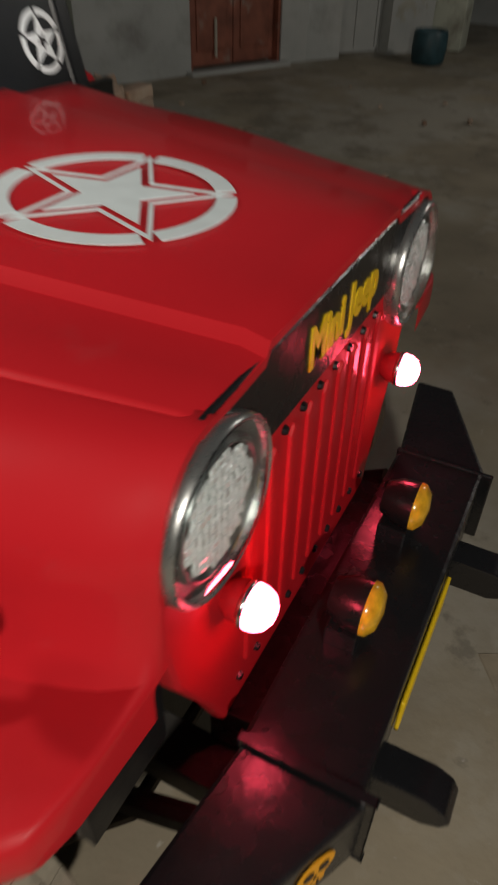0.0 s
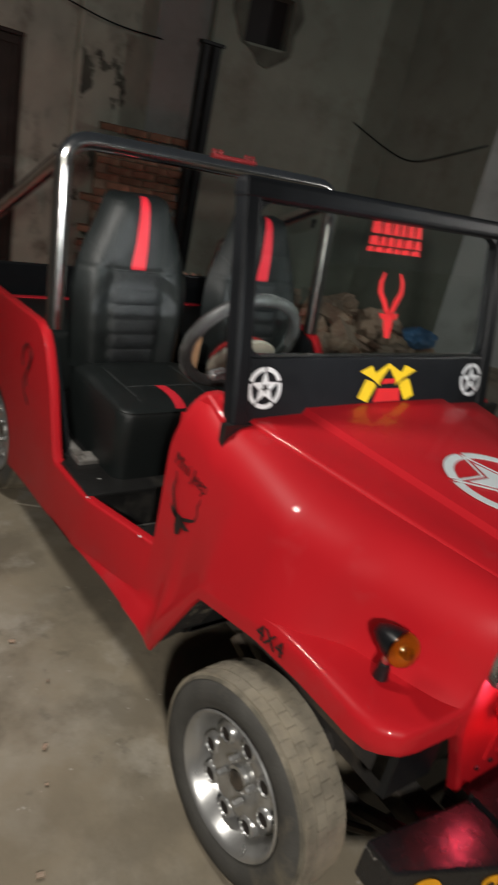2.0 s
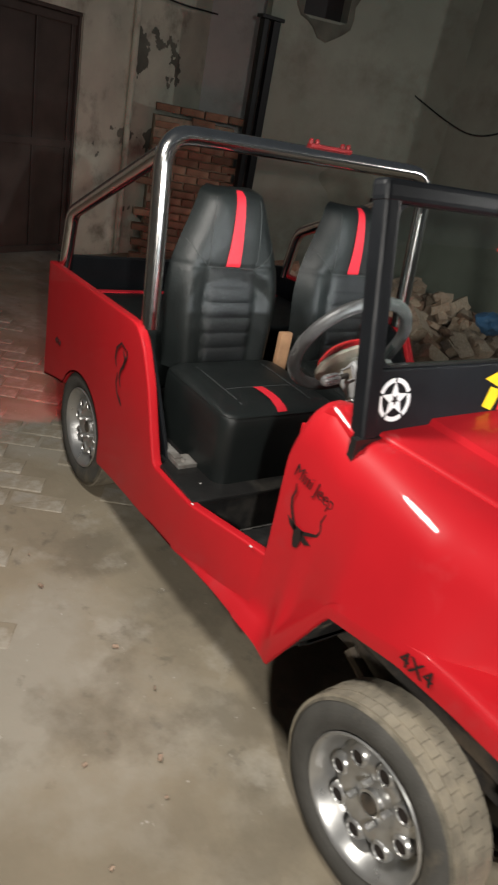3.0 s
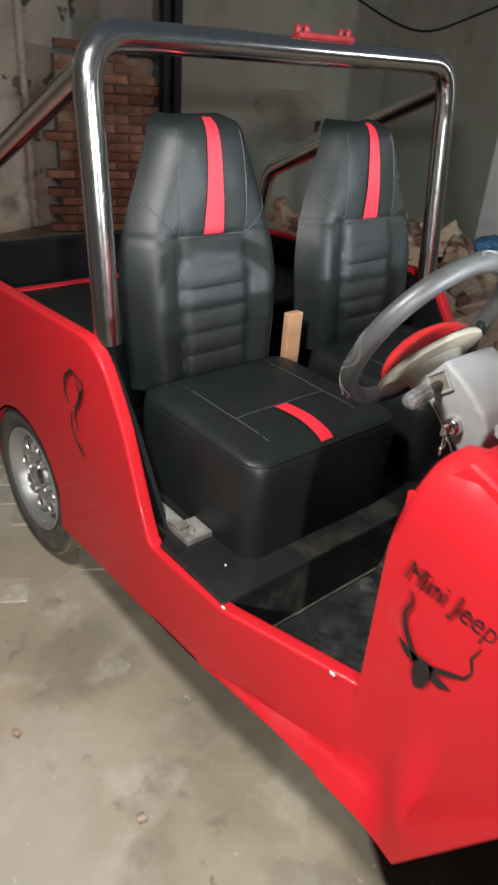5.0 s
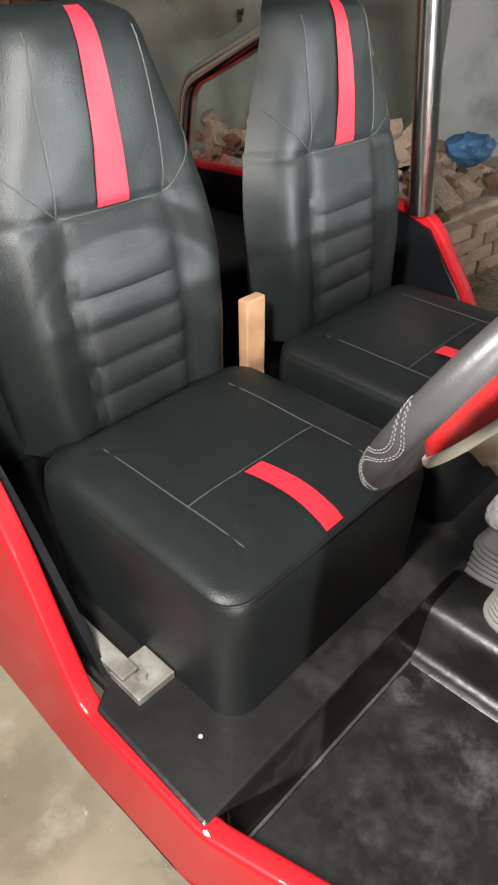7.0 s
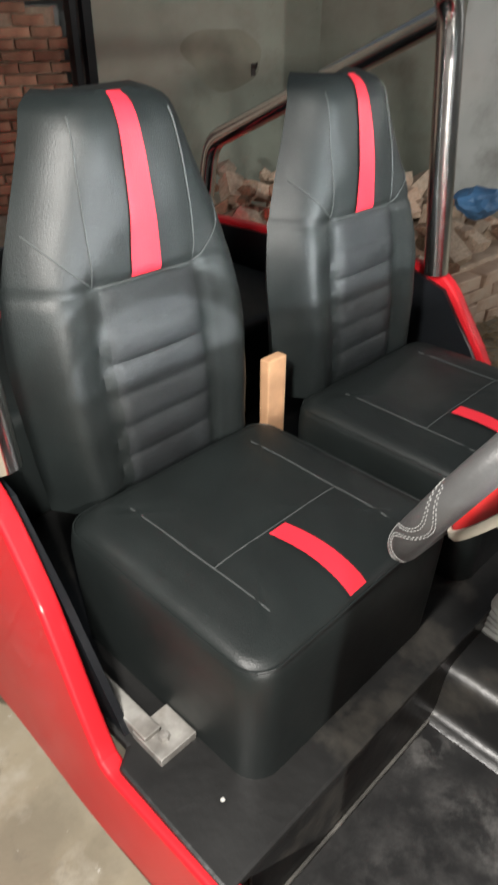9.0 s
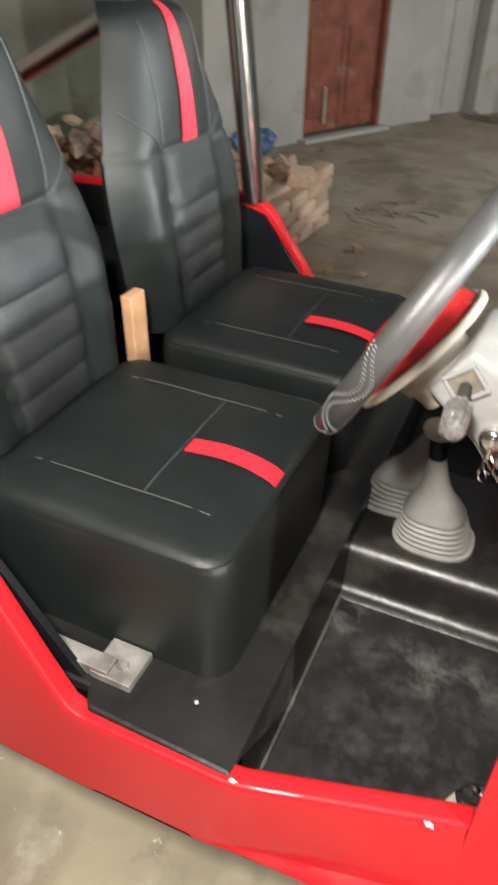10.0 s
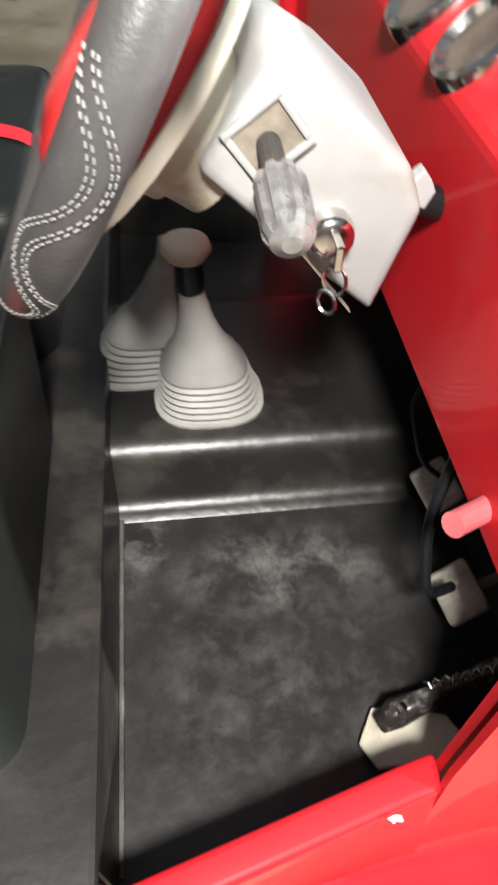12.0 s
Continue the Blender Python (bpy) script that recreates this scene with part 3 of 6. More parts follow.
# bumper
bump = part("bumper", box(0.372, 0.522, NC - 0.305, NC + 0.305, 0.335, 0.47, 0.006), BLACK, jeep, "black welded steel bumper with angled ends")
for s in (-1, 1):
    own = bmesh.new()
    pts = [(0.374, 0.306), (0.532, 0.306), (0.408, 0.570), (0.335, 0.570)]
    lo = [own.verts.new((x, NC + s * y, 0.335 if y < 0.4 else 0.36)) for x, y in pts]
    hi = [own.verts.new((x, NC + s * y, 0.463 if y < 0.4 else 0.452)) for x, y in pts]
    own.faces.new(lo)
    own.faces.new(hi)
    for i in range(4):
        own.faces.new((lo[i], lo[i - 1], hi[i - 1], hi[i]))
    bmesh.ops.recalc_face_normals(own, faces=own.faces)
    bevel(own, 0.006, 2)
    part("bumper_end", own, BLACK, bump)
    part("end_plate", box(0.37, 0.54, NC + s * 0.300, NC + s * 0.309, 0.33, 0.475, 0.002, 1), BLACK, bump)
for y in (-0.258, 0.14):
    own = prism([(0.515, 0.338), (0.590, 0.338), (0.614, 0.350), (0.624, 0.368), (0.614, 0.386), (0.590, 0.398), (0.515, 0.398)], "y", y - 0.026, y + 0.026, 0.004)
    part("tow_tab", own, BLACK, bump)
for y in (-0.148, 0.066):
    fog = part("fog_lamp", revolve([(0.0, 0.40), (0.025, 0.402), (0.036, 0.425), (0.038, 0.45)], 26, "x", None, (0, y, 0.53)), BLACK, jeep, "small black fog lamp with yellow lens", smooth=True)
    part("lens", revolve([(0.038, 0.45), (0.037, 0.458), (0.025, 0.468), (0.0, 0.472)], 26, "x", None, (0, y, 0.53)), AMBERG, fog, smooth=True)
    part("bracket", box(0.405, 0.45, y - 0.034, y + 0.034, 0.468, 0.5, 0.003), BLACK, fog)
plate = part("number_plate", box(0.5235, 0.530, NC - 0.14, NC + 0.105, 0.348, 0.418, 0.002, 1), YELLOW, jeep, "yellow number plate with worn marks")

# wheels
def make_wheel(name):
    w = thing(name, "", "")
    prof = [(0.168, -0.055), (0.175, -0.064), (0.20, -0.071), (0.228, -0.068), (0.243, -0.058), (0.25, -0.045), (0.252, 0), (0.25, 0.045), (0.243, 0.058), (0.228, 0.068), (0.2, 0.071), (0.168, 0.055)]
    part("tyre", revolve(prof, 64, "y"), RUBBER, w, smooth=True)
    part("tread_base", revolve([(0.2385, -0.0632), (0.2445, -0.0575), (0.2508, -0.0455), (0.2526, 0), (0.2508, 0.0455), (0.2445, 0.0575), (0.2385, 0.0632)], 64, "y"), TREADGROOVE, w, smooth=True)
    bm = bmesh.new()
    for row, off in ((-0.043, 0), (-0.0145, 0.5), (0.0145, 0), (0.043, 0.5)):
        for k in range(46):
            a = 2 * math.pi * (k + off) / 46
            own = box(-0.0166, 0.0166, row - 0.0139, row + 0.0139, -0.006, 0.0042)
            move(own, Matrix.Rotation(-a, 4, "Y") @ Matrix.Translation((0, 0, 0.25 if abs(row) < 0.03 else 0.2475)))
            join(bm, own)
    part("tread", bm, TREAD, w)
    rim = revolve([(0.170, -0.062), (0.166, -0.066), (0.160, -0.062), (0.156, -0.052), (0.148, -0.040), (0.142, -0.018), (0.134, -0.004), (0.122, -0.014), (0.10, -0.030), (0.082, -0.034), (0.062, -0.026), (0.052, -0.022), (0.034, -0.024), (0.032, -0.034), (0.026, -0.036), (0.024, -0.02), (0.0, -0.02)], 48, "y")
    part("rim", rim, SILVER, w, smooth=True)
    for k in range(8):
        a = 2 * math.pi * (k + 0.3) / 8
        c = (0.104 * math.cos(a), 0, 0.104 * math.sin(a))
        part("hole_collar", revolve([(0.0155, -0.0325), (0.0185, -0.040), (0.0245, -0.037), (0.028, -0.022)], 16, "y", None, c), SILVER, w, smooth=True)
        # no hole is cut: a black disc paints the shade inside the collar
        part("vent_hole", revolve([(0.0, -0.0352), (0.0162, -0.0352), (0.0162, -0.026)], 14, "y", None, c), INK, w)
    part("hub_bore", revolve([(0.0, -0.0375), (0.023, -0.0375), (0.024, -0.03)], 20, "y"), DARK, w)
    for k in range(4):
        a = radians(45 + 90 * k)
        part("wheel_nut", revolve([(0.0, -0.052), (0.006, -0.052), (0.009, -0.046), (0.0095, -0.026)], 6, "y", None, (0.052 * math.cos(a), 0, 0.052 * math.sin(a))), SILVER, w)
    part("brake_drum", revolve([(0.0, 0.0), (0.11, 0.0), (0.11, 0.06), (0.0, 0.06)], 24, "y"), DARK, w)
    return w


wheel = make_wheel("wheel")
wheel.parent = jeep
wheel.matrix_basis = pose(0, -0.60, 0.25, 0, 20, 3)
for m in (pose(-1.887, -0.552, 0.25, 0, 65, 0), pose(0, 0.58, 0.25, 0, 33, 180), pose(-1.887, 0.545, 0.25, 0, 5, 180)):
    copy_thing(wheel, m)

# windscreen
ws = Vector((-0.425, 0, 0.94)), Vector((-0.555, 0, 1.495))
WC = -0.034
upv = (ws[1] - ws[0]).normalized()
WM = basis((ws[0].x, WC, ws[0].z), (0, 1, 0), upv)   # across, up the screen, outward normal
HH = (ws[1] - ws[0]).length


def frame_bar(x0, x1, y0, y1, d=0.04, bev=0.008):
    return move(box(x0, x1, y0, y1, -d / 2, d / 2, bev, 3), WM)


screen = part("windscreen_frame", frame_bar(-0.49, 0.49, -0.06, 0.165, 0.036), FRAME, jeep, "black windscreen frame with painted emblems")
part("frame_post", frame_bar(-0.507, -0.458, -0.09, HH - 0.006, 0.048, 0.012), FRAME, screen)
part("frame_post", frame_bar(0.458, 0.507, -0.07, HH - 0.006, 0.048, 0.012), FRAME, screen)
part("frame_top", frame_bar(-0.510, 0.510, HH - 0.05, HH, 0.052, 0.014), FRAME, screen)
part("rubber_seal", frame_bar(-0.458, 0.458, 0.165, 0.171, 0.026, 0), CHROME, screen)
pane = part("glass_pane", frame_bar(-0.462, 0.462, 0.168, HH - 0.045, 0.004, 0), GLASS, screen)
for sx in (-1, 1):
    for y0, sy in ((0.166, 1), (HH - 0.051, -1)):
        pts = [(sx * 0.459, y0)] + [(sx * (0.459 - 0.04 + 0.04 * math.cos(radians(a))), y0 + sy * (0.04 - 0.04 * math.sin(radians(a)))) for a in range(0, 91, 15)]
        part("frame_corner", move(prism(pts, "z", -0.014, 0.014), WM), FRAME, screen)
pane.visible_shadow = False
for s, xo in ((-1, -0.412), (1, 0.412)):
    M2 = WM @ pose(xo, 0.09, 0.0185)
    emblem = part("star_emblem", flat([star_pts(0.043, 0.42)], M2), WHITE, screen, "white star-in-circle emblem")
    for a in range(18, 378, 72):
        part("ring_arc", flat([arc_band(0.041, 0.052, a + 4, a + 68)], M2), WHITE, screen)
    part("star_centre", flat([star_pts(0.014, 0.4, 270)], M2 @ pose(0, 0, 0.0014)), INK, screen)
M2 = WM @ pose(0.028, 0.088, 0.0185)
for sx in (-1, 1):
    for poly in ([(-0.115, 0.036), (-0.068, 0.052), (-0.028, -0.006), (-0.062, 0.014)], [(-0.088, 0.014), (-0.058, 0.006), (-0.047, -0.004), (-0.078, -0.05), (-0.116, -0.036)], [(-0.052, 0.032), (0.0, 0.058), (0.0, 0.046), (-0.036, 0.004)]):
        part("banner_stroke", flat([[(sx * x, z) for x, z in poly]], M2), YELLOW, screen, "yellow banner stroke")
part("emblem_bar", flat([[(-0.03, 0.0), (0.03, 0.002), (0.028, 0.015), (-0.02, 0.014)]], M2 @ pose(0, 0, 0.0014)), REDD, screen)
part("emblem_bar", flat([[(-0.055, -0.05), (0.055, -0.05), (0.05, -0.014), (-0.04, -0.012)]], M2 @ pose(0, 0, 0.0014)), REDD, screen)
# red antelope head and lettering on the glass
MG = WM @ pose(0.019, 0.298, 0.0022)


def stroke(pts, widths):
    """A tapering brush stroke along points."""
    P = [Vector((x, z)) for x, z in pts]
    L, Rr = [], []
    for i, p in enumerate(P):
        d = (P[min(i + 1, len(P) - 1)] - P[max(i - 1, 0)]).normalized()
        n = Vector((-d.y, d.x)) * widths[i] / 2
        L.append(tuple(p + n))
        Rr.append(tuple(p - n))
    return L + Rr[::-1]


def slim_antelope():
    head = [(-0.010, -0.010), (0.010, -0.010), (0.018, -0.02), (0.017, -0.045), (0.009, -0.084), (-0.009, -0.084), (-0.017, -0.045), (-0.018, -0.02)]
    ears = [[(s * 0.010, -0.018), (s * 0.038, -0.016), (s * 0.028, -0.032), (s * 0.012, -0.034)] for s in (-1, 1)]
    horns = [stroke([(s * 0.006, -0.02), (s * 0.022, 0.012), (s * 0.042, 0.040), (s * 0.043, 0.066), (s * 0.031, 0.092)], [0.016, 0.017, 0.016, 0.013, 0.006]) for s in (-1, 1)]
    return [head] + ears + horns


part("antelope_sticker", flat(slim_antelope(), MG), REDD, screen, "red antelope head sticker on the glass")
bars = []
for r, (z0, z1) in enumerate(((0.496, 0.528), (0.466, 0.491), (0.449, 0.464))):
    x = -0.095 - 0.006 * r
    while x < 0.09 + 0.006 * r:
        w = random.uniform(0.018, 0.04)
        bars.append([(x, z0), (x + w, z0), (x + w * 0.9, z1), (x + 0.004, z1 - 0.004)])
        x += w + 0.004
part("script_sticker", flat(bars, WM @ pose(0.014, -0.008, 0.0022)), REDD, screen)

# roll bar
LAMPRED = mat("dull_red_plastic", (0.22, 0.012, 0.014), 0.5, vary=0.2, scale=30)
R = 0.03
roll = part("roll_bar", tube(rounded([(-1.435, -0.582, 0.85), (-1.50, -0.578, 1.462), (-1.50, 0.60, 1.462), (-1.435, 0.60, 0.85)], 0.10), R, 18), CHROME, jeep, "polished steel roll bar", smooth=True)
for y in (-0.578, 0.60):
    part("stay", tube(rounded([(-1.50, y, 1.40), (-2.25, y, 1.06), (-2.30, y, 0.82)], 0.05), 0.027, 14), CHROME, roll, smooth=True)
bar = part("roof_lamp", box(-1.515, -1.485, -0.02, 0.17, 1.489, 1.503, 0.005), LAMPRED, jeep, "small red lamp bar")
for y in (-0.015, 0.012, 0.13, 0.157):
    part("bulb", tube([(-1.5, y, 1.500), (-1.5, y, 1.512), (-1.5, y, 1.518)], 0.007, 10, radii=[0.008, 0.009, 0.005]), LAMPRED, bar)

# ---- inside the jeep ----
deck = part("rear_deck", prism([(-2.31, -0.60), (-1.16, -0.605), (-1.14, -0.635), (-0.905, -0.640), (-0.905, 0.640), (-1.14, 0.635), (-1.16, 0.605), (-2.31, 0.60)], "z", 0.466, 0.4865, 0.006, 2), MAT_RUBBER, jeep, "black vinyl floor of the load bay")
part("deck_riser", prism([(-0.918, 0.482), (-0.906, 0.474), (-0.902, 0.345), (-0.93, 0.33), (-0.95, 0.33), (-0.95, 0.47)], "y", -0.60, 0.60, 0.004), MAT_RUBBER, deck)
def dusty_floor():
    """Black vinyl with dried, smeared dust where feet have rubbed it."""
    m = mat("dusty_footwell_vinyl", (0.017, 0.017, 0.017), 0.36, vary=0.3, scale=7, bump=0.10, bscale=45)
    nt = m.node_tree
    N, L = nt.nodes, nt.links
    b = N["Principled BSDF"]
    src = b.inputs["Base Color"].links[0].from_socket
    tc = N.new("ShaderNodeTexCoord")
    total = None
    for cx, cy, rx, ry, scale, amount in ((-0.68, -0.25, 0.19, 0.085, 15, 1.0), (-0.76, -0.42, 0.15, 0.14, 7, 0.75), (-0.88, -0.19, 0.06, 0.1, 20, 0.9), (-0.70, -0.36, 0.3, 0.3, 34, 0.22)):
        mp = N.new("ShaderNodeMapping")
        mp.inputs["Location"].default_value, mp.inputs["Scale"].default_value = (-cx / rx, -cy / ry, -0.343), (1 / rx, 1 / ry, 1)
        gr = N.new("ShaderNodeTexGradient")
        gr.gradient_type = "SPHERICAL"
        L.new(tc.outputs["Object"], mp.inputs["Vector"])
        L.new(mp.outputs[0], gr.inputs[0])
        ns = N.new("ShaderNodeTexNoise")
        ns.inputs["Scale"].default_value, ns.inputs["Detail"].default_value, ns.inputs["Roughness"].default_value, ns.inputs["Distortion"].default_value = scale, 12, 0.68, 0.22
        L.new(tc.outputs["Object"], ns.inputs["Vector"])
        r = N.new("ShaderNodeMapRange")
        r.inputs["From Min"].default_value, r.inputs["From Max"].default_value, r.inputs["To Max"].default_value = 0.45, 0.70, amount
        L.new(ns.outputs["Fac"], r.inputs["Value"])
        g2 = N.new("ShaderNodeMapRange")
        g2.inputs["From Max"].default_value = 0.6
        L.new(gr.outputs["Fac"], g2.inputs["Value"])
        mul = N.new("ShaderNodeMath")
        mul.operation = "MULTIPLY"
        L.new(r.outputs[0], mul.inputs[0])
        L.new(g2.outputs[0], mul.inputs[1])
        if total is None:
            total = mul.outputs[0]
        else:
            mx = N.new("ShaderNodeMath")
            mx.operation = "MAXIMUM"
            L.new(total, mx.inputs[0])
            L.new(mul.outputs[0], mx.inputs[1])
            total = mx.outputs[0]
    mix = N.new("ShaderNodeMix")
    mix.data_type = "RGBA"
    L.new(total, mix.inputs["Factor"])
    L.new(src, mix.inputs["A"])
    mix.inputs["B"].default_value = (0.135, 0.132, 0.127, 1)
    L.new(mix.outputs["Result"], b.inputs["Base Color"])
    return m


part("footwell_floor", prism([(-0.93, -0.60), (-0.80, -0.585), (-0.40, -0.535), (-0.40, 0.515), (-0.80, 0.58), (-0.93, 0.60)], "z", 0.325, 0.343), dusty_floor(), jeep, "scuffed black vinyl footwell mat")
sec = [(-0.16, 0.335), (-0.152, 0.3445), (-0.14, 0.347), (-0.129, 0.353), (-0.122, 0.364), (-0.116, 0.385), (-0.110, 0.408), (-0.104, 0.423), (-0.095, 0.433), (-0.083, 0.439), (-0.068, 0.441), (0.20, 0.443), (0.235, 0.43), (0.25, 0.335)]
tunnel = part("gearbox_tunnel", prism(sec, "x", -0.92, -0.40), MAT_RUBBER, jeep, "raised black vinyl tunnel", smooth=True)
SEAM = mat("grey_seam", (0.075, 0.072, 0.065), 0.8, vary=0.5, scale=18, bump=0.3, bscale=120)
part("floor_seam", tube([(-0.899, -0.585, 0.346), (-0.899, -0.3, 0.346), (-0.899, -0.15, 0.346)], 0.0032, 8), SEAM, deck, "grey seam line at the foot of the riser")
part("bulkhead", box(-0.42, -0.40, -0.56, 0.54, 0.33, 0.95), MAT_RUBBER, jeep)
part("tailgate", box(-2.345, -2.315, -0.60, 0.60, 0.31, 0.868, 0.008), FRAME, jeep, "black tail panel")
for s in (-1, 1):
    part("inner_lining", prism([(-2.32, 0.48), (-1.17, 0.48), (-1.30, 0.69), (-1.40, 0.82), (-1.5, 0.85), (-2.32, 0.82)], "y", s * 0.597, s * 0.585), FRAME, jeep)
    part("cowl_side", box(-0.596, -0.40, s * 0.528 + (-0.02), s * 0.538 + (-0.02), 0.34, 0.90), RED, jeep)
# black lining inside the sill
for s in (1,):
    plan = [(-0.905, s * 0.603), (-0.60, s * 0.536), (-0.60, s * 0.526), (-0.905, s * 0.593)]
    part("sill_lining", prism(plan, "z", 0.335, 0.474, 0.002, 1), MAT_RUBBER, jeep)
# rear bench
bench = part("rear_bench", box(-2.27, -1.72, -0.54, 0.54, 0.484, 0.745, 0.03, 4), VINYL, jeep, "black vinyl rear bench with red band", smooth=True)
part("red_band", box(-2.215, -2.185, -0.50, 0.50, 0.744, 0.749), RED_TRIM, bench)
# dashboard
DIAL = mat("gauge_glass", (0.2, 0.155, 0.125), 0.16, metal=0.6, vary=0.3, scale=40, coat=0.6)
FADED = mat("faded_red_plastic", (0.45, 0.10, 0.11), 0.55, vary=0.15, scale=30)
dash = part("dashboard", prism([(-0.575, 0.69), (-0.56, 0.68), (-0.43, 0.72), (-0.43, 0.955), (-0.52, 0.985), (-0.575, 0.93)], "y", -0.545, 0.525, 0.012, 3), RED, jeep, "red painted steel dashboard")
for y, r in ((-0.015, 0.046), (-0.145, 0.040)):
    GM = basis((-0.5475, y, 0.9575), (0, -1, 0), (0.707, 0, 0.707))
    g = part("gauge", move(revolve([(r - 0.009, 0.004), (r - 0.003, 0.011), (r + 0.003, 0.009), (r + 0.006, 0.0), (r + 0.006, -0.01)], 30, "z"), GM), CHROME, dash, "round gauge with chrome bezel", smooth=True)
    part("dial", move(revolve([(0.0, 0.004), (r - 0.007, 0.004)], 24, "z"), GM), DIAL, dash, "brownish dial behind shiny glass")
part("pull_handle", tube([(-0.53, -0.40, 0.70), (-0.575, -0.428, 0.716), (-0.610, -0.446, 0.725)], 0.0105, 14), FADED, dash, "faded red pull handle")
part("cable_loop", tube(rounded([(-0.55, -0.33, 0.70), (-0.575, -0.36, 0.60), (-0.57, -0.40, 0.52), (-0.53, -0.38, 0.50)], 0.04), 0.006, 8), FRAME, dash)


# seats
def seat(yc, zt, name_label, band_at):
    """A bucket seat: a boxed cushion and a tall leaning backrest, each with seams and a red band."""
    def back(u, v, lift=0.0):
        z = 0.70 + (zt - 0.115) * v
        shape = [(0, 0.222), (0.2, 0.235), (0.4, 0.241), (0.5, 0.237), (0.6, 0.222), (0.7, 0.198), (0.8, 0.171), (0.9, 0.146), (1.0, 0.122), (1.1, 0.104)]
        wid = sum(lerp(v + d, shape) for d in (-0.07, -0.035, 0.0, 0.035, 0.07)) / 5 - 0.036 * max(0.0, (v - 0.955) / 0.045) ** 2.5
        edge = abs(u) ** 4
        fx = lerp(v, [(0, -1.402), (0.25, -1.409), (0.5, -1.427), (0.62, -1.440), (0.8, -1.462), (0.93, -1.480), (0.98, -1.494), (1.0, -1.512)])
        bol = 0.026 * math.exp(-((abs(u + 0.03) - 0.73) / 0.17) ** 2) * ease((0.86 - v) / 0.5)
        hollow = 0.006 * math.exp(-((abs(u + 0.052) - 0.432) / 0.03) ** 2) * ease((0.66 - v) / 0.06)
        rib = 0.005 * abs(math.sin(math.pi * 5 * (v - 0.05) / 0.44)) ** 0.6 * ease((0.432 - abs(u + 0.052)) / 0.05) if 0.05 < v < 0.49 else 0
        puff = 0.007 * math.sin(math.pi * max(0.0, min(1.0, (v - 0.59) / 0.4))) * (1 - u * u)
        crown = -0.076 * edge - 0.010 * max(0, (v - 0.95) / 0.05) ** 2 - 0.004 * math.exp(-((v - 0.592) / 0.012) ** 2)
        crease = 0.0035 * noise.noise(Vector((u * 3 + yc, v * 9, 1.7))) * (1 - edge)
        return Vector((fx + bol - hollow + rib + puff + crown + crease + lift, yc + 0.016 + u * wid + 0.016 * ease((v - 0.5) / 0.6), z))

    b = bmesh.new()
    nu, nv = 40, 84
    front = [[b.verts.new(back(-1 + 2 * i / nu, j / nv)) for i in range(nu + 1)] for j in range(nv + 1)]
    deep = lambda v: lerp(v, [(0, 0.10), (0.5, 0.085), (0.8, 0.068), (1, 0.05)])

    def behind(u, v):
        p = back(u, v)
        return Vector((p.x - deep(v) + 0.05 * abs(u) ** 4, yc + (p.y - yc) * 0.84, p.z - 0.025 * v))

    rear = [[b.verts.new(behind(-1 + 2 * i / nu, j / nv)) for i in (0, nu // 4, nu // 2, 3 * nu // 4, nu)] for j in range(nv + 1)]
    for j in range(nv):
        for i in range(nu):
            b.faces.new((front[j][i], front[j][i + 1], front[j + 1][i + 1], front[j + 1][i]))
        for i in range(4):
            b.faces.new((rear[j][i + 1], rear[j][i], rear[j + 1][i], rear[j + 1][i + 1]))
        b.faces.new((front[j][0], front[j + 1][0], rear[j + 1][0], rear[j][0]))
        b.faces.new((front[j][nu], rear[j][4], rear[j + 1][4], front[j + 1][nu]))
    b.faces.new(front[nv] + rear[nv][::-1])
    b.faces.new(front[0][::-1] + rear[0])
    st = thing("bucket_seat", "", "")
    st.parent = jeep
    st["label"] = name_label
    part("backrest", b, VINYL, st, smooth=True)

    def strip(nm, u0, u1, v0, v1, material, lift, n=12, label=""):
        g = bmesh.new()
        rows_ = [[g.verts.new(back(u0 + (u1 - u0) * i / 12, v0 + (v1 - v0) * j / n, lift)) for i in range(13)] for j in range(n + 1)]
        for j in range(n):
            for i in range(12):
                g.faces.new((rows_[j][i], rows_[j][i + 1], rows_[j + 1][i + 1], rows_[j + 1][i]))
        return part(nm, g, material, st, label, smooth=True)

    strip("rib_insert", -0.48, 0.375, 0.04, 0.583, INSERT, 0.0014, 84, "ribbed black insert of the backrest")
    strip("red_band", -0.195, 0.065, 0.60, 0.997, RED_TRIM, 0.004, 30, "red vinyl band")
    for u0, u1, v0, v1 in ((-0.485, -0.485, 0.04, 0.59), (0.38, 0.38, 0.04, 0.59), (-0.485, 0.38, 0.592, 0.592), (-0.485, -0.70, 0.592, 0.955), (0.38, 0.60, 0.592, 0.955), (-0.485, -0.94, 0.592, 0.72), (0.38, 0.94, 0.592, 0.72)):
        part("stitch_line", tube([back(u0 + (u1 - u0) * k / 16, v0 + (v1 - v0) * k / 16, 0.001) for k in range(17)], 0.0013, 6), STITCH, st)
    # cushion on its boxed base: a rounded plan, a padded top, upright sides
    x0, x1, hw = -1.41, -0.968, 0.231

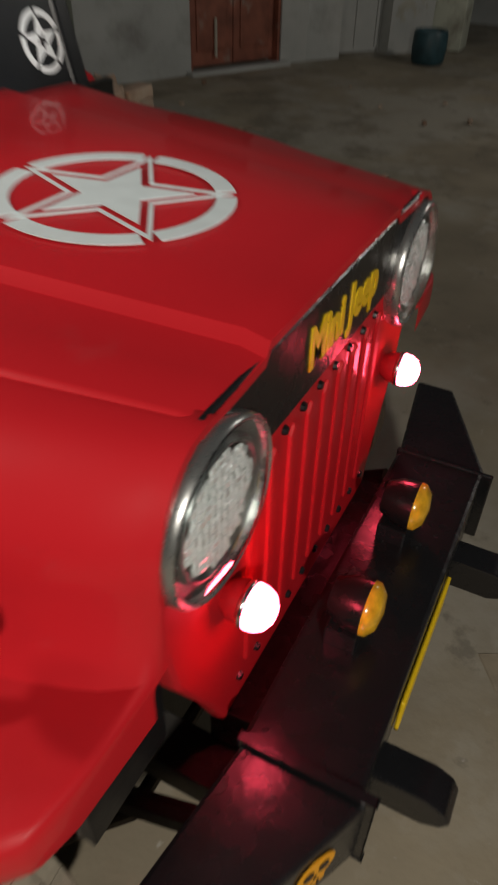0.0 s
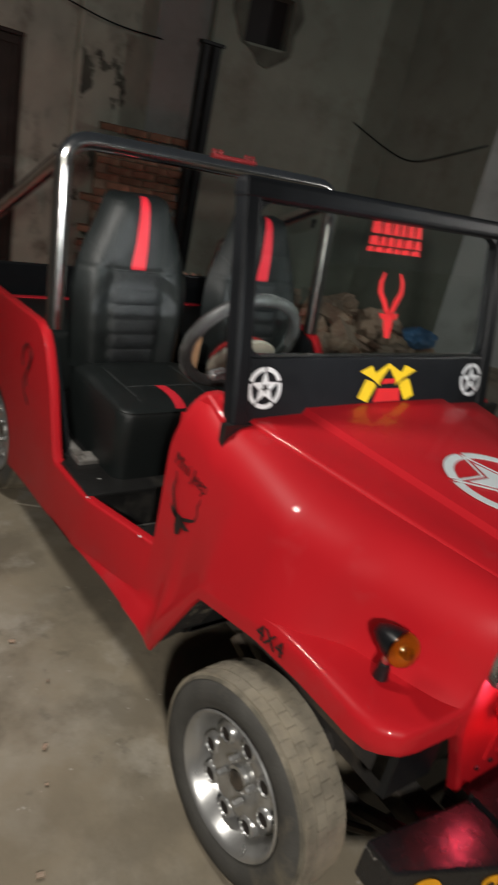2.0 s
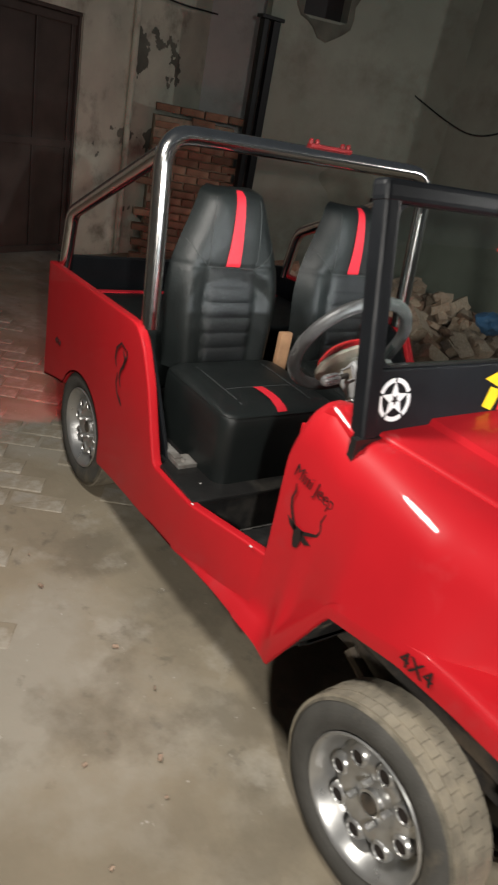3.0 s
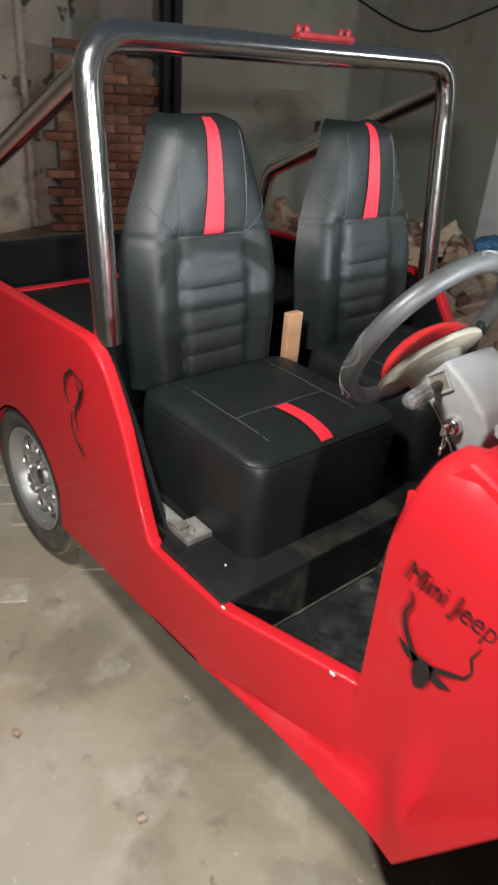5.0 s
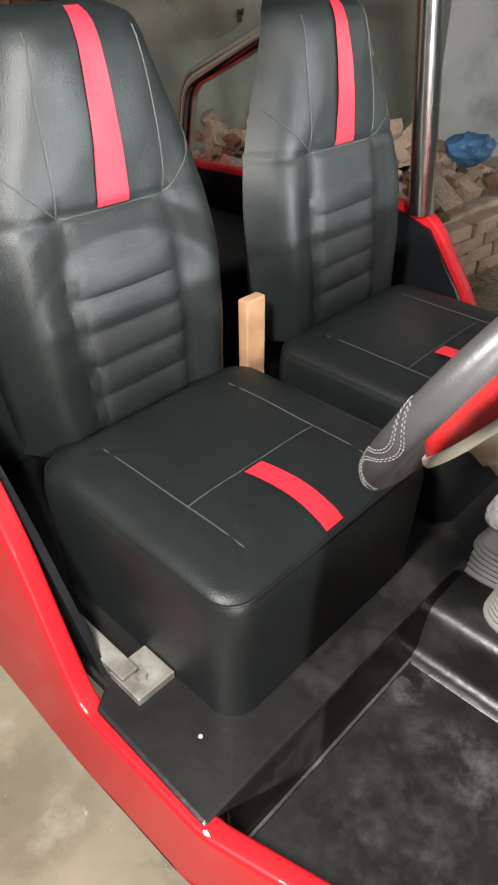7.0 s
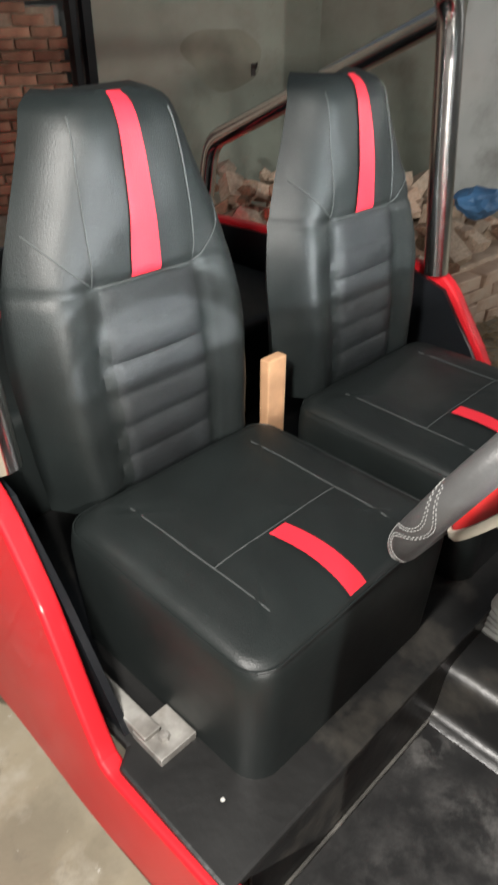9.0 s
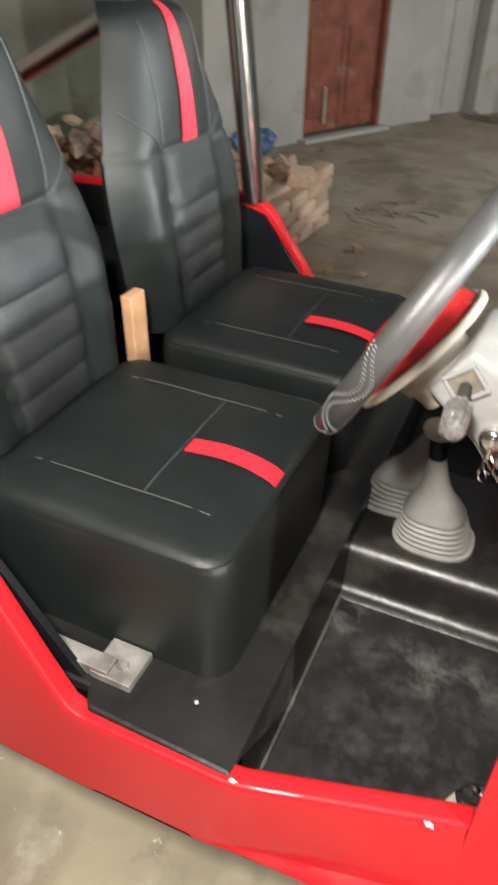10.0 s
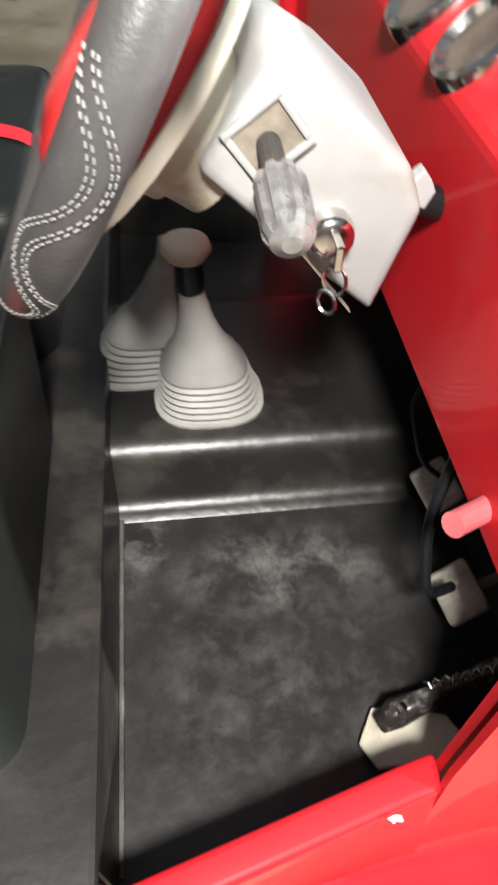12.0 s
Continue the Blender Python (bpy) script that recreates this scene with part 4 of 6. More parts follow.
    def plan(inset, grow=0.0):
        r = max(0.012, 0.046 - 0.3 * inset)
        pts = []
        for cx, cy, a0 in ((x1 - inset + grow, hw - inset + grow, 0), (x0 + inset, hw - inset + grow, 90), (x0 + inset, -hw + inset - grow, 180), (x1 - inset + grow, -hw + inset - grow, 270)):
            ox, oy = (-r if a0 in (0, 270) else r), (-r if a0 in (0, 90) else r)
            for k in range(7):
                a = radians(a0 + 15 * k)
                pts.append((cx + ox + r * math.cos(a), yc + cy + oy + r * math.sin(a)))
            ex, ey = pts[-1]
            span = {0: (x0 + inset + r, None), 90: (None, yc - hw + inset - grow + r), 180: (x1 - inset + grow - r, None), 270: (None, yc + hw - inset + grow - r)}[a0]
            for k in range(1, 9):
                f = k / 9
                pts.append((ex + ((span[0] - ex) * f if span[0] is not None else 0), ey + ((span[1] - ey) * f if span[1] is not None else 0)))
        return pts

    def top_z(x, y):
        u, w = (y - yc) / hw, (x - x0) / (x1 - x0)
        welt = 0.004 * math.exp(-((abs(u) - 0.60) / 0.022) ** 2) + (0.003 * math.exp(-((w - 0.6) / 0.015) ** 2) if abs(u) < 0.6 else 0)
        return zt + 0.016 * (1 - u ** 4) * (1 - (2 * w - 1) ** 4) - 0.006 * w - welt + 0.0025 * noise.noise(Vector((x * 9, y * 9, yc)))

    c = bmesh.new()
    levels = [(0.20, 0, None), (0.18, 0, None), (0.15, 0, None), (0.12, 0, None), (0.095, 0, None), (0.075, 0, None), (0.055, 0, None), (0.035, 0, None), (0.02, 0, None), (0.010, 0, -0.005), (0.003, 0, -0.013), (0.0, 0, -0.024), (0.0, 0.003, -0.045), (0.0, 0.002, -0.09), (0.0, 0.0, -0.15), (0.0, -0.004, None)]
    rings = []
    for k, (inset, grow, dz) in enumerate(levels):
        ring = []
        for x, y in plan(inset, grow):
            z = 0.4868 if k == len(levels) - 1 else top_z(x, y) if dz is None else zt + dz
            ring.append(c.verts.new((x, y, z)))
        rings.append(ring)
    mid = c.verts.new(sum((v.co for v in rings[0]), Vector()) / len(rings[0]))
    for k in range(len(rings[0])):
        c.faces.new((rings[0][k - 1], rings[0][k], mid))
    for A, B in zip(rings, rings[1:]):
        for k in range(len(A)):
            c.faces.new((A[k - 1], A[k], B[k], B[k - 1]))
    part("cushion", c, VINYL, st, "boxed black vinyl seat cushion", smooth=True)

    def on_top(u, w, lift):
        x, y = x0 + w * (x1 - x0), yc + u * hw
        return Vector((x, y, top_z(x, y) + lift - 0.010 * max(0, (w - 0.94) / 0.06) ** 2))

    band = bmesh.new()
    uc = (band_at - yc) / hw
    rows_ = [[band.verts.new(on_top(uc + 0.16 * (i / 4 - 0.5) + 0.035 * math.sin(math.pi * j / 12), 0.62 + 0.355 * j / 12, 0.004)) for i in range(5)] for j in range(13)]
    for j in range(12):
        for i in range(4):
            band.faces.new((rows_[j][i], rows_[j][i + 1], rows_[j + 1][i + 1], rows_[j + 1][i]))
    part("cushion_band", band, RED_TRIM, st, "red vinyl band", smooth=True)
    for u0, u1, w0, w1 in ((-0.60, -0.60, 0.10, 0.96), (0.60, 0.60, 0.10, 0.96), (-0.60, 0.60, 0.60, 0.60)):
        part("stitch_line", tube([on_top(u0 + (u1 - u0) * k / 14, w0 + (w1 - w0) * k / 14, 0.0022) for k in range(15)], 0.0013, 6), STITCH, st)
    edge = [Vector((x, y, zt - 0.010)) for x, y in plan(0.004)]
    part("piping", tube(edge, 0.0022, 6, closed=True), VINYL, st)
    return st


INSERT = mat("black_ribbed_vinyl", (0.0115, 0.0135, 0.0145), 0.5, vary=0.18, scale=14, bump=0.2, bscale=480, spec=0.4)
STITCH = mat("grey_stitching", (0.036, 0.040, 0.040), 0.7)
seat(-0.293, 0.732, "black vinyl driver seat with red bands", -0.308)
seat(0.267, 0.722, "black vinyl passenger seat with red bands", 0.222)
part("seat_post", box(-1.44, -1.415, -0.03, 0.022, 0.4866, 0.832, 0.004), TIMBER, jeep, "bare timber post between the seats")
rail = part("seat_rail", box(-1.40, -1.135, -0.588, -0.558, 0.4866, 0.510, 0.002), WORN, jeep, "scraped steel seat mount")
part("mount_plate", box(-1.165, -1.095, -0.590, -0.522, 0.4866, 0.502, 0.002), WORN, rail)

part("mount_bolt", revolve([(0.0, 0.511), (0.008, 0.510), (0.010, 0.502)], 6, "z", None, (-1.122, -0.562, 0)), WORN, rail)

# steering wheel and column
WRAP = mat("satin_grey_wrap", (0.042, 0.042, 0.042), 0.42, vary=0.15, scale=20, bump=0.08, bscale=300)
SHROUD = mat("dusty_grey_shroud", (0.27, 0.275, 0.275), 0.5, vary=0.12, scale=14, bump=0.06, bscale=40, dirt=(0.22, 0.205, 0.175), dirt_amt=0.3, dirt_scale=9)
RECESS = mat("dark_recess", (0.16, 0.14, 0.11), 0.8, vary=0.4, scale=60)
BOSS = mat("glossy_red_plastic", (0.5, 0.022, 0.022), 0.25, vary=0.12, scale=18, coat=0.3)
STALKEND = mat("worn_grey_chrome", (0.3, 0.3, 0.3), 0.3, metal=0.7, vary=0.35, scale=90)
SWC = Vector((-0.831, -0.235, 1.007))
SWN = Vector((-0.885, 0.04, 0.463)).normalized()
SWM = basis(SWC, (0.045, 1, 0), Vector((0.463, 0, 0.885)))
if (SWM.to_3x3() @ Vector((0, 0, 1))).dot(SWN) < 0:
    SWM = SWM @ pose(0, 0, 0, 0, 180, 0)
sw = part("steering_wheel", move(tube([(0.178 * math.cos(2 * math.pi * k / 56), 0.178 * math.sin(2 * math.pi * k / 56), 0) for k in range(56)], 0.0185, 16, closed=True), SWM), WRAP, jeep, "grey wrapped steering wheel with red boss", smooth=True)
THREAD = mat("pale_thread", (0.15, 0.15, 0.145), 0.6)
for c0, c1 in ((-62, 12), (84, 140), (172, 235)):
    for k in range(4):
        seam = bmesh.new()
        last = None
        n_ = 110
        for j in range(n_):
            f = j / (n_ - 1)
            a = radians(c0 + (c1 - c0) * f)
            phi = -0.15 + (k // 2) * 0.62 + (k % 2) * 0.17 + 0.75 * math.sin(f * math.pi * 4.2 + 0.4) + 0.5 * (f - 0.5)
            rr = 0.178 + 0.0187 * math.cos(phi)
            p = Vector((rr * math.cos(a), rr * math.sin(a), 0.0187 * math.sin(phi)))
            if last is not None and j % 2:
                tube([last, p], 0.0007, 5, bm=seam)
            last = p
        part("wave_stitching", move(seam, SWM), THREAD, sw)
PZ = Vector((-0.785, 0.02, 0.619)).normalized()
PX = (Vector((0, 1, 0)) - PZ * PZ.y).normalized()
PY = PZ.cross(PX)
PC = (-0.81, -0.235, 0.953)
BPM = Matrix(((PX.x, PY.x, PZ.x, PC[0]), (PX.y, PY.y, PZ.y, PC[1]), (PX.z, PY.z, PZ.z, PC[2]), (0, 0, 0, 1)))
part("boss_pad", move(revolve([(0.0, 0.064), (0.04, 0.061), (0.07, 0.050), (0.09, 0.034), (0.101, 0.012)], 40, "z"), BPM), BOSS, sw, "glossy red horn pad", smooth=True)
part("boss_ring", move(revolve([(0.099, 0.013), (0.106, 0.013), (0.1085, 0.008), (0.107, 0.002), (0.098, 0.0), (0.062, -0.002), (0.057, -0.012), (0.055, -0.030), (0.049, -0.034), (0.047, -0.06)], 40, "z"), BPM), CREAM, sw, "cream plastic ring", smooth=True)
for a in (0, 180):
    d = Vector((math.cos(radians(a)), math.sin(radians(a)), 0))
    if (SWM.to_3x3() @ d).y < 0:
        continue   # the spoke beside the stalk is missing
    part("spoke", tube([SWM @ (d * 0.17), (SWM @ (d * 0.11)).lerp(BPM @ Vector((0, 0, -0.02)), 0.35) - PZ * 0.05, BPM @ Vector((0, 0, -0.02))], 0.009, 10), VINYL, sw)
SHY = -0.30
prof = [(-0.789, 0.935), (-0.742, 1.002), (-0.690, 0.972), (-0.644, 0.934), (-0.629, 0.902), (-0.648, 0.802), (-0.70, 0.85)]
cover = prism(prof, "y", SHY, -0.15, 0.011, 3)
for v in cover.verts:
    if v.co.y < -0.22:
        v.co.y += 0.012 * ease((0.90 - v.co.z) / 0.08)
col = part("column_shroud", cover, SHROUD, jeep, "scuffed pale grey steering column cover", smooth=True)
AX = Vector((0.62, 0, -0.785)).normalized()
FM = basis((-0.743, SHY, 0.957), (AX.x, 0, AX.z), (0.785, 0, 0.62))
if (FM.to_3x3() @ Vector((0, 0, 1))).y > 0:
    FM = FM @ pose(0, 0, 0, 180, 0, 0)
part("switch_recess", move(box(-0.016, 0.016, -0.018, 0.018, -0.004, 0.0015, 0.0, 1), FM), RECESS, col, "darker opening for the stalk")
for x0, x1, y0, y1 in ((-0.021, -0.016, -0.023, 0.023), (0.016, 0.021, -0.023, 0.023), (-0.016, 0.016, -0.023, -0.018), (-0.016, 0.016, 0.018, 0.023)):
    part("recess_lip", move(box(x0, x1, y0, y1, -0.002, 0.004, 0.0015), FM), SHROUD, col)
part("shroud_seam", move(box(0.03, 0.155, -0.0305, -0.0297, -0.006, 0.0006), FM), RECESS, col)
part("stalk", tube([(-0.743, SHY + 0.01, 0.955), (-0.742, -0.345, 0.948)], 0.008, 12), DARK, col, "dark indicator stalk")
knob = bmesh.new()
fl = []
for h, r in ((0.0, 0.009), (0.004, 0.0145), (0.014, 0.017), (0.05, 0.0162), (0.058, 0.0128), (0.062, 0.006)):
    fl.append([knob.verts.new(((r - (0.0026 if k % 5 < 2 and 0.003 < h < 0.055 else 0)) * math.cos(2 * math.pi * k / 40), (r - (0.0026 if k % 5 < 2 and 0.003 < h < 0.055 else 0)) * math.sin(2 * math.pi * k / 40), h)) for k in range(40)])
for A, C in zip(fl, fl[1:]):
    for k in range(40):
        knob.faces.new((A[k], A[(k + 1) % 40], C[(k + 1) % 40], C[k]))
knob.faces.new(fl[-1])
part("stalk_end", move(knob, basis((-0.7415, -0.332, 0.949), (1, 0, 0), (0, -0.15, 0.99))), STALKEND, col, "fluted grey stalk end")
LKM = basis((-0.696, SHY + 0.006, 0.889), (1, 0, 0), (0, 0, 1))
part("ignition_lock", move(revolve([(0.0, 0.020), (0.010, 0.020), (0.0155, 0.018), (0.0175, 0.012), (0.0175, -0.004)], 24, "z"), LKM), CHROME, col, "bright ignition lock", smooth=True)
part("key", move(box(-0.003, 0.003, -0.010, 0.010, 0.019, 0.042, 0.0015), LKM), CHROME, col)
for rr, dx, dz in ((0.0125, 0.002, -0.024), (0.0095, -0.002, -0.043)):
    part("key_ring", move(tube([(dx + 0.55 * rr * math.cos(2 * math.pi * k / 20), dz + rr * math.sin(2 * math.pi * k / 20), 0.030 + 0.006 * math.cos(2 * math.pi * k / 20)) for k in range(20)], 0.0016, 6, closed=True), LKM), CHROME, col)
part("column_tube", tube([(-0.66, -0.20, 0.88), (-0.55, -0.20, 0.84)], 0.014, 14), FRAME, col)
part("torn_wrap", prism([(-0.636, 0.908), (-0.625, 0.919), (-0.618, 0.911), (-0.613, 0.902), (-0.619, 0.888), (-0.630, 0.893)], "y", -0.275, -0.262, 0.002), SHROUD, col, "pale taped wiring")


# gear levers in rubber boots
def boot(x, y, w, d, h, lean):
    b = bmesh.new()
    rings = []
    steps = [(0.0, 1.06), (0.004, 1.06), (0.0045, 0.96)]
    for k in range(6):
        z = 0.008 + k * 0.0115
        s_ = 0.97 - 0.034 * k
        steps += [(z, s_ * 0.93), (z + 0.004, s_), (z + 0.0075, s_)]
    steps += [(0.080, 0.73), (0.094, 0.66), (0.112, 0.53), (0.13, 0.42), (0.15, 0.33), (0.172, 0.27), (0.195, 0.23), (h, 0.215)]
    for z, s_ in steps:
        if z > h:
            continue
        f = z / h
        ring = []
        for k in range(24):
            a = 2 * math.pi * k / 24
            p = 0.75 if f < 0.5 else 1.0
            cx, cy = math.copysign(abs(math.cos(a)) ** p, math.cos(a)), math.copysign(abs(math.sin(a)) ** p, math.sin(a))
            ring.append(b.verts.new((x + lean[0] * f + cx * w * s_ * 0.5, y + lean[1] * f + cy * d * s_ * 0.5, 0.441 + z)))
        rings.append(ring)
    for A, B in zip(rings, rings[1:]):
        for k in range(24):
            b.faces.new((A[k], A[(k + 1) % 24], B[(k + 1) % 24], B[k]))
    b.faces.new(rings[-1])
    return b


gl = part("gear_lever", boot(-0.762, -0.005, 0.15, 0.13, 0.215, (-0.022, -0.022)), BOOT, jeep, "gear lever in a ribbed grey rubber boot", smooth=True)
part("collar", tube([(-0.783, -0.027, 0.648), (-0.786, -0.031, 0.692)], 0.0172, 16), FRAME, gl)
part("knob", revolve([(0.0, 0.019), (0.016, 0.018), (0.027, 0.012), (0.030, 0.003), (0.024, -0.007), (0.015, -0.012)], 22, "z", None, (-0.788, -0.034, 0.705)), CREAM, gl, "worn white knob", smooth=True)
boot2 = part("transfer_lever", boot(-0.868, 0.075, 0.14, 0.12, 0.19, (0.055, -0.02)), BOOT, jeep, "second lever in a ribbed grey rubber boot", smooth=True)
part("lever_rod", tube([(-0.815, 0.055, 0.62), (-0.808, 0.052, 0.665)], 0.012, 10), BOOT, boot2)
# pedals
GREASE = mat("greasy_black_metal", (0.03, 0.027, 0.025), 0.22, vary=0.5, scale=40, metal=0.3, dirt=(0.3, 0.29, 0.27), dirt_amt=0.3, dirt_scale=40)
PAD = mat("worn_pedal_rubber", (0.40, 0.38, 0.33), 0.75, vary=0.25, scale=40, bump=0.4, bscale=160)
for nm, x, y, z in (("brake_pedal", -0.496, -0.355, 0.435), ("clutch_pedal", -0.478, -0.205, 0.445)):
    M_ = pose(x, y, z, 0, -38, 8)
    p = part(nm, move(box(-0.026, 0.026, -0.034, 0.034, -0.009, 0.008, 0.007, 3), M_), PAD, jeep, "pale worn pedal with a ribbed rubber pad", smooth=True)
    for k in range(6):
        part("pad_rib", move(box(-0.021, 0.021, -0.029 + 0.0105 * k, -0.0235 + 0.0105 * k, 0.008, 0.0105, 0.001, 1), M_), PAD, p)
    part("pedal_arm", tube(rounded([(x + 0.01, y, z), (x + 0.05, y, z + 0.03), (x + 0.06, y, z + 0.25)], 0.03), 0.008, 8), DARK, p)
MG_ = pose(-0.578, -0.494, 0.372, 0, -16, -28)
gas = part("accelerator_pedal", move(prism([(-0.055, -0.022), (-0.028, -0.042), (0.0, -0.03), (0.048, -0.036), (0.06, 0.012), (0.03, 0.036), (-0.02, 0.03), (-0.052, 0.022)], "z", -0.004, 0.004, 0.0015, 1), MG_), CREAM, jeep, "cracked cream accelerator pedal with a greasy arm")
part("hinge_tab", move(box(-0.005, 0.025, -0.052, -0.034, -0.018, 0.004, 0.003), MG_), CREAM, gas)
arm = tube([(-0.612, -0.476, 0.378), (-0.595, -0.470, 0.39), (-0.57, -0.464, 0.395), (-0.54, -0.458, 0.405), (-0.50, -0.450, 0.418), (-0.46, -0.444, 0.44), (-0.44, -0.44, 0.50)], 0.014, 12, radii=[0.011, 0.017, 0.014, 0.011, 0.012, 0.014, 0.012])
for v in arm.verts:
    v.co += Vector((0, 0, 1)) * 0.006 * noise.noise(v.co * 70)
part("pedal_arm", arm, GREASE, gas, "greasy black pedal arm", smooth=True)
part("arm_bolt", revolve([(0.0, 0.012), (0.006, 0.011), (0.008, 0.0)], 6, "z", None, (-0.592, -0.472, 0.402)), CHROME, gas)
part("return_spring", tube([(-0.56 + 0.0022 * k, -0.452 + 0.005 * math.cos(k * 1.3), 0.412 + 0.0009 * k + 0.005 * math.sin(k * 1.3)) for k in range(46)], 0.0013, 5), CHROME, gas)
part("clutch_cable", tube(rounded([(-0.505, -0.15, 0.60), (-0.525, -0.16, 0.56), (-0.50, -0.19, 0.47), (-0.45, -0.215, 0.45), (-0.43, -0.24, 0.50)], 0.03), 0.0038, 8), VINYL, jeep, "black cable beside the pedals")

# ---- painted marks on the body ----
def star_ring(r, m, material, parent):
    ob = part("bonnet_star", flat([star_pts(r * 0.66, 0.4)], m), material, parent, "silver star-in-circle emblem on the bonnet")
    for k in range(5):
        part("ring_arc", flat([arc_band(r * 0.83, r, 94 + 72 * k, 158 + 72 * k, 14)], m), material, parent)
    own = bmesh.new()
    A, C = [[own.verts.new((*p, 0.0012)) for p in star_pts(k, 0.4)] for k in (r * 0.97, r * 0.86)]
    for k in range(10):
        own.faces.new((A[k], A[(k + 1) % 10], C[(k + 1) % 10], C[k]))
    part("star_outline", move(sheet(own, 0.0012), m), material, parent)
    return ob


hz = lerp(0.03, [(-0.43, 0.958), (0.325, 0.924)]) + 0.0235
star_ring(0.149, basis((0.033, -0.047, hz), (0.045, 1, 0), (-1, 0.0, 0.045)), SILVERD, jeep)


def on_side(x, z):
    """A pose on the right side sheet, its x pointing back along the car as read from outside."""
    return basis((x, -side_y(x, z) - 0.0045 if x < -0.6 else 0, z), (1, 0, 0), (0, 0, 1))


def cowl_pose(x, z, y):
    return basis((x, y, z), (1, 0.0, 0), (0, 0.0, 1))


mk = [stroke([(-0.012, -0.012), (-0.03, 0.012), (-0.045, 0.038), (-0.05, 0.06), (-0.042, 0.085), (-0.046, 0.105)], [0.011, 0.009, 0.007, 0.006, 0.005, 0.002]),
      stroke([(0.012, -0.008), (0.045, 0.008), (0.068, 0.02), (0.078, 0.04), (0.07, 0.062), (0.08, 0.09)], [0.011, 0.009, 0.007, 0.006, 0.005, 0.002]),
      [(-0.016, 0.0), (0.02, 0.0), (0.018, -0.03), (0.01, -0.055), (-0.006, -0.062), (-0.014, -0.04)],
      [(-0.012, -0.004), (-0.05, 0.008), (-0.036, -0.012), (-0.014, -0.018)], [(0.016, -0.008), (0.055, -0.018), (0.034, -0.03), (0.016, -0.026)]]
part("antelope_mark", flat(mk, cowl_pose(-0.492, 0.655, -0.5795)), INK, jeep, "black antelope head mark")
lettering("mark_lettering", "Mini Jeep", 0.056, INK, jeep, cowl_pose(-0.478, 0.785, -0.5795) @ pose(0, 0, 0, 0, 0, -5), "hand-styled black lettering", shear=0.2, sx=0.78, bold=-0.001)
lettering("fourbyfour_lettering", "4X4", 0.052, INK, jeep, basis((-0.005, -0.6425, 0.652), (1, 0, 0.09), (-0.09, 0.0, 1)), "black lettering")
sc = [stroke([(0.02, 0.095), (-0.02, 0.105), (-0.055, 0.075), (-0.06, 0.035), (-0.045, 0.01)], [0.003, 0.008, 0.010, 0.008, 0.003]),
      stroke([(0.0, 0.085), (0.022, 0.06), (0.012, 0.03), (-0.006, 0.01), (-0.012, -0.02), (0.004, -0.05)], [0.004, 0.012, 0.013, 0.009, 0.008, 0.004]),
      stroke([(-0.03, -0.01), (-0.034, -0.05), (-0.016, -0.085), (0.01, -0.1), (0.026, -0.115)], [0.003, 0.006, 0.006, 0.012, 0.004]),
      stroke([(0.02, 0.045), (0.034, 0.075), (0.03, 0.1)], [0.009, 0.006, 0.003])]
part("scroll_mark", flat(sc, on_side(-1.50, 0.66)), INK, jeep, "black scroll mark")
lettering("rear_lettering", "4X4", 0.04, INK, jeep, on_side(-2.17, 0.53), "black lettering", shear=0.2)
GLINTS = mat("painted_glint", (0.12, 0.11, 0.095), 0.8, vary=0.3, scale=40)
# marks on the bumper ends
nb = Vector((0.264, -0.124, 0)).normalized()


def bump_pose(t, z):
    p = Vector((0.532, NC - 0.306, 0)).lerp(Vector((0.408, NC - 0.570, 0)), t)
    m = basis((p.x, p.y, z), Vector((0.124, 0.264, 0)), (0, 0, 1))
    return m @ pose(0, 0, 0.0015)


part("round_mark", flat([disc(28, 0.029)], bump_pose(0.74, 0.41)), ORANGED, bump, "round amber reflector")
skull = [[(0.036 * math.cos(radians(a)), 0.008 + 0.034 * math.sin(radians(a))) for a in range(-30, 211, 15)] + [(-0.02, -0.02), (-0.02, -0.045), (0.02, -0.045), (0.02, -0.02)]]
part("skull_mark", flat(skull, bump_pose(0.26, 0.41) @ Matrix.Diagonal((0.8, 0.8, 1, 1))), ORANGED, bump, "amber skull mark")
part("skull_hollows", flat([[(x + 0.010 * c, 0.008 + 0.011 * s_) for c, s_ in disc(14)] for x in (-0.014, 0.014)] + [[(-0.004, -0.016), (0.004, -0.016), (0, -0.005)], [(-0.008, -0.046), (-0.005, -0.046), (-0.005, -0.03), (-0.008, -0.03)], [(0.005, -0.046), (0.008, -0.046), (0.008, -0.03), (0.005, -0.03)]], bump_pose(0.26, 0.41) @ Matrix.Diagonal((0.8, 0.8, 1, 1)) @ pose(0, 0, 0.0014)), INK, bump)
part("plate_mark", flat([[(x, z), (x + w, z), (x + w, z + h), (x, z + h)] for x, z, w, h in ((-0.09, 0.0, 0.05, 0.025), (-0.03, 0.0, 0.08, 0.025), (-0.07, -0.03, 0.12, 0.02))], basis((0.5165, NC - 0.05, 0.388), (0, 1, 0), (0, 0, 1)), 0.001), INK, plate)
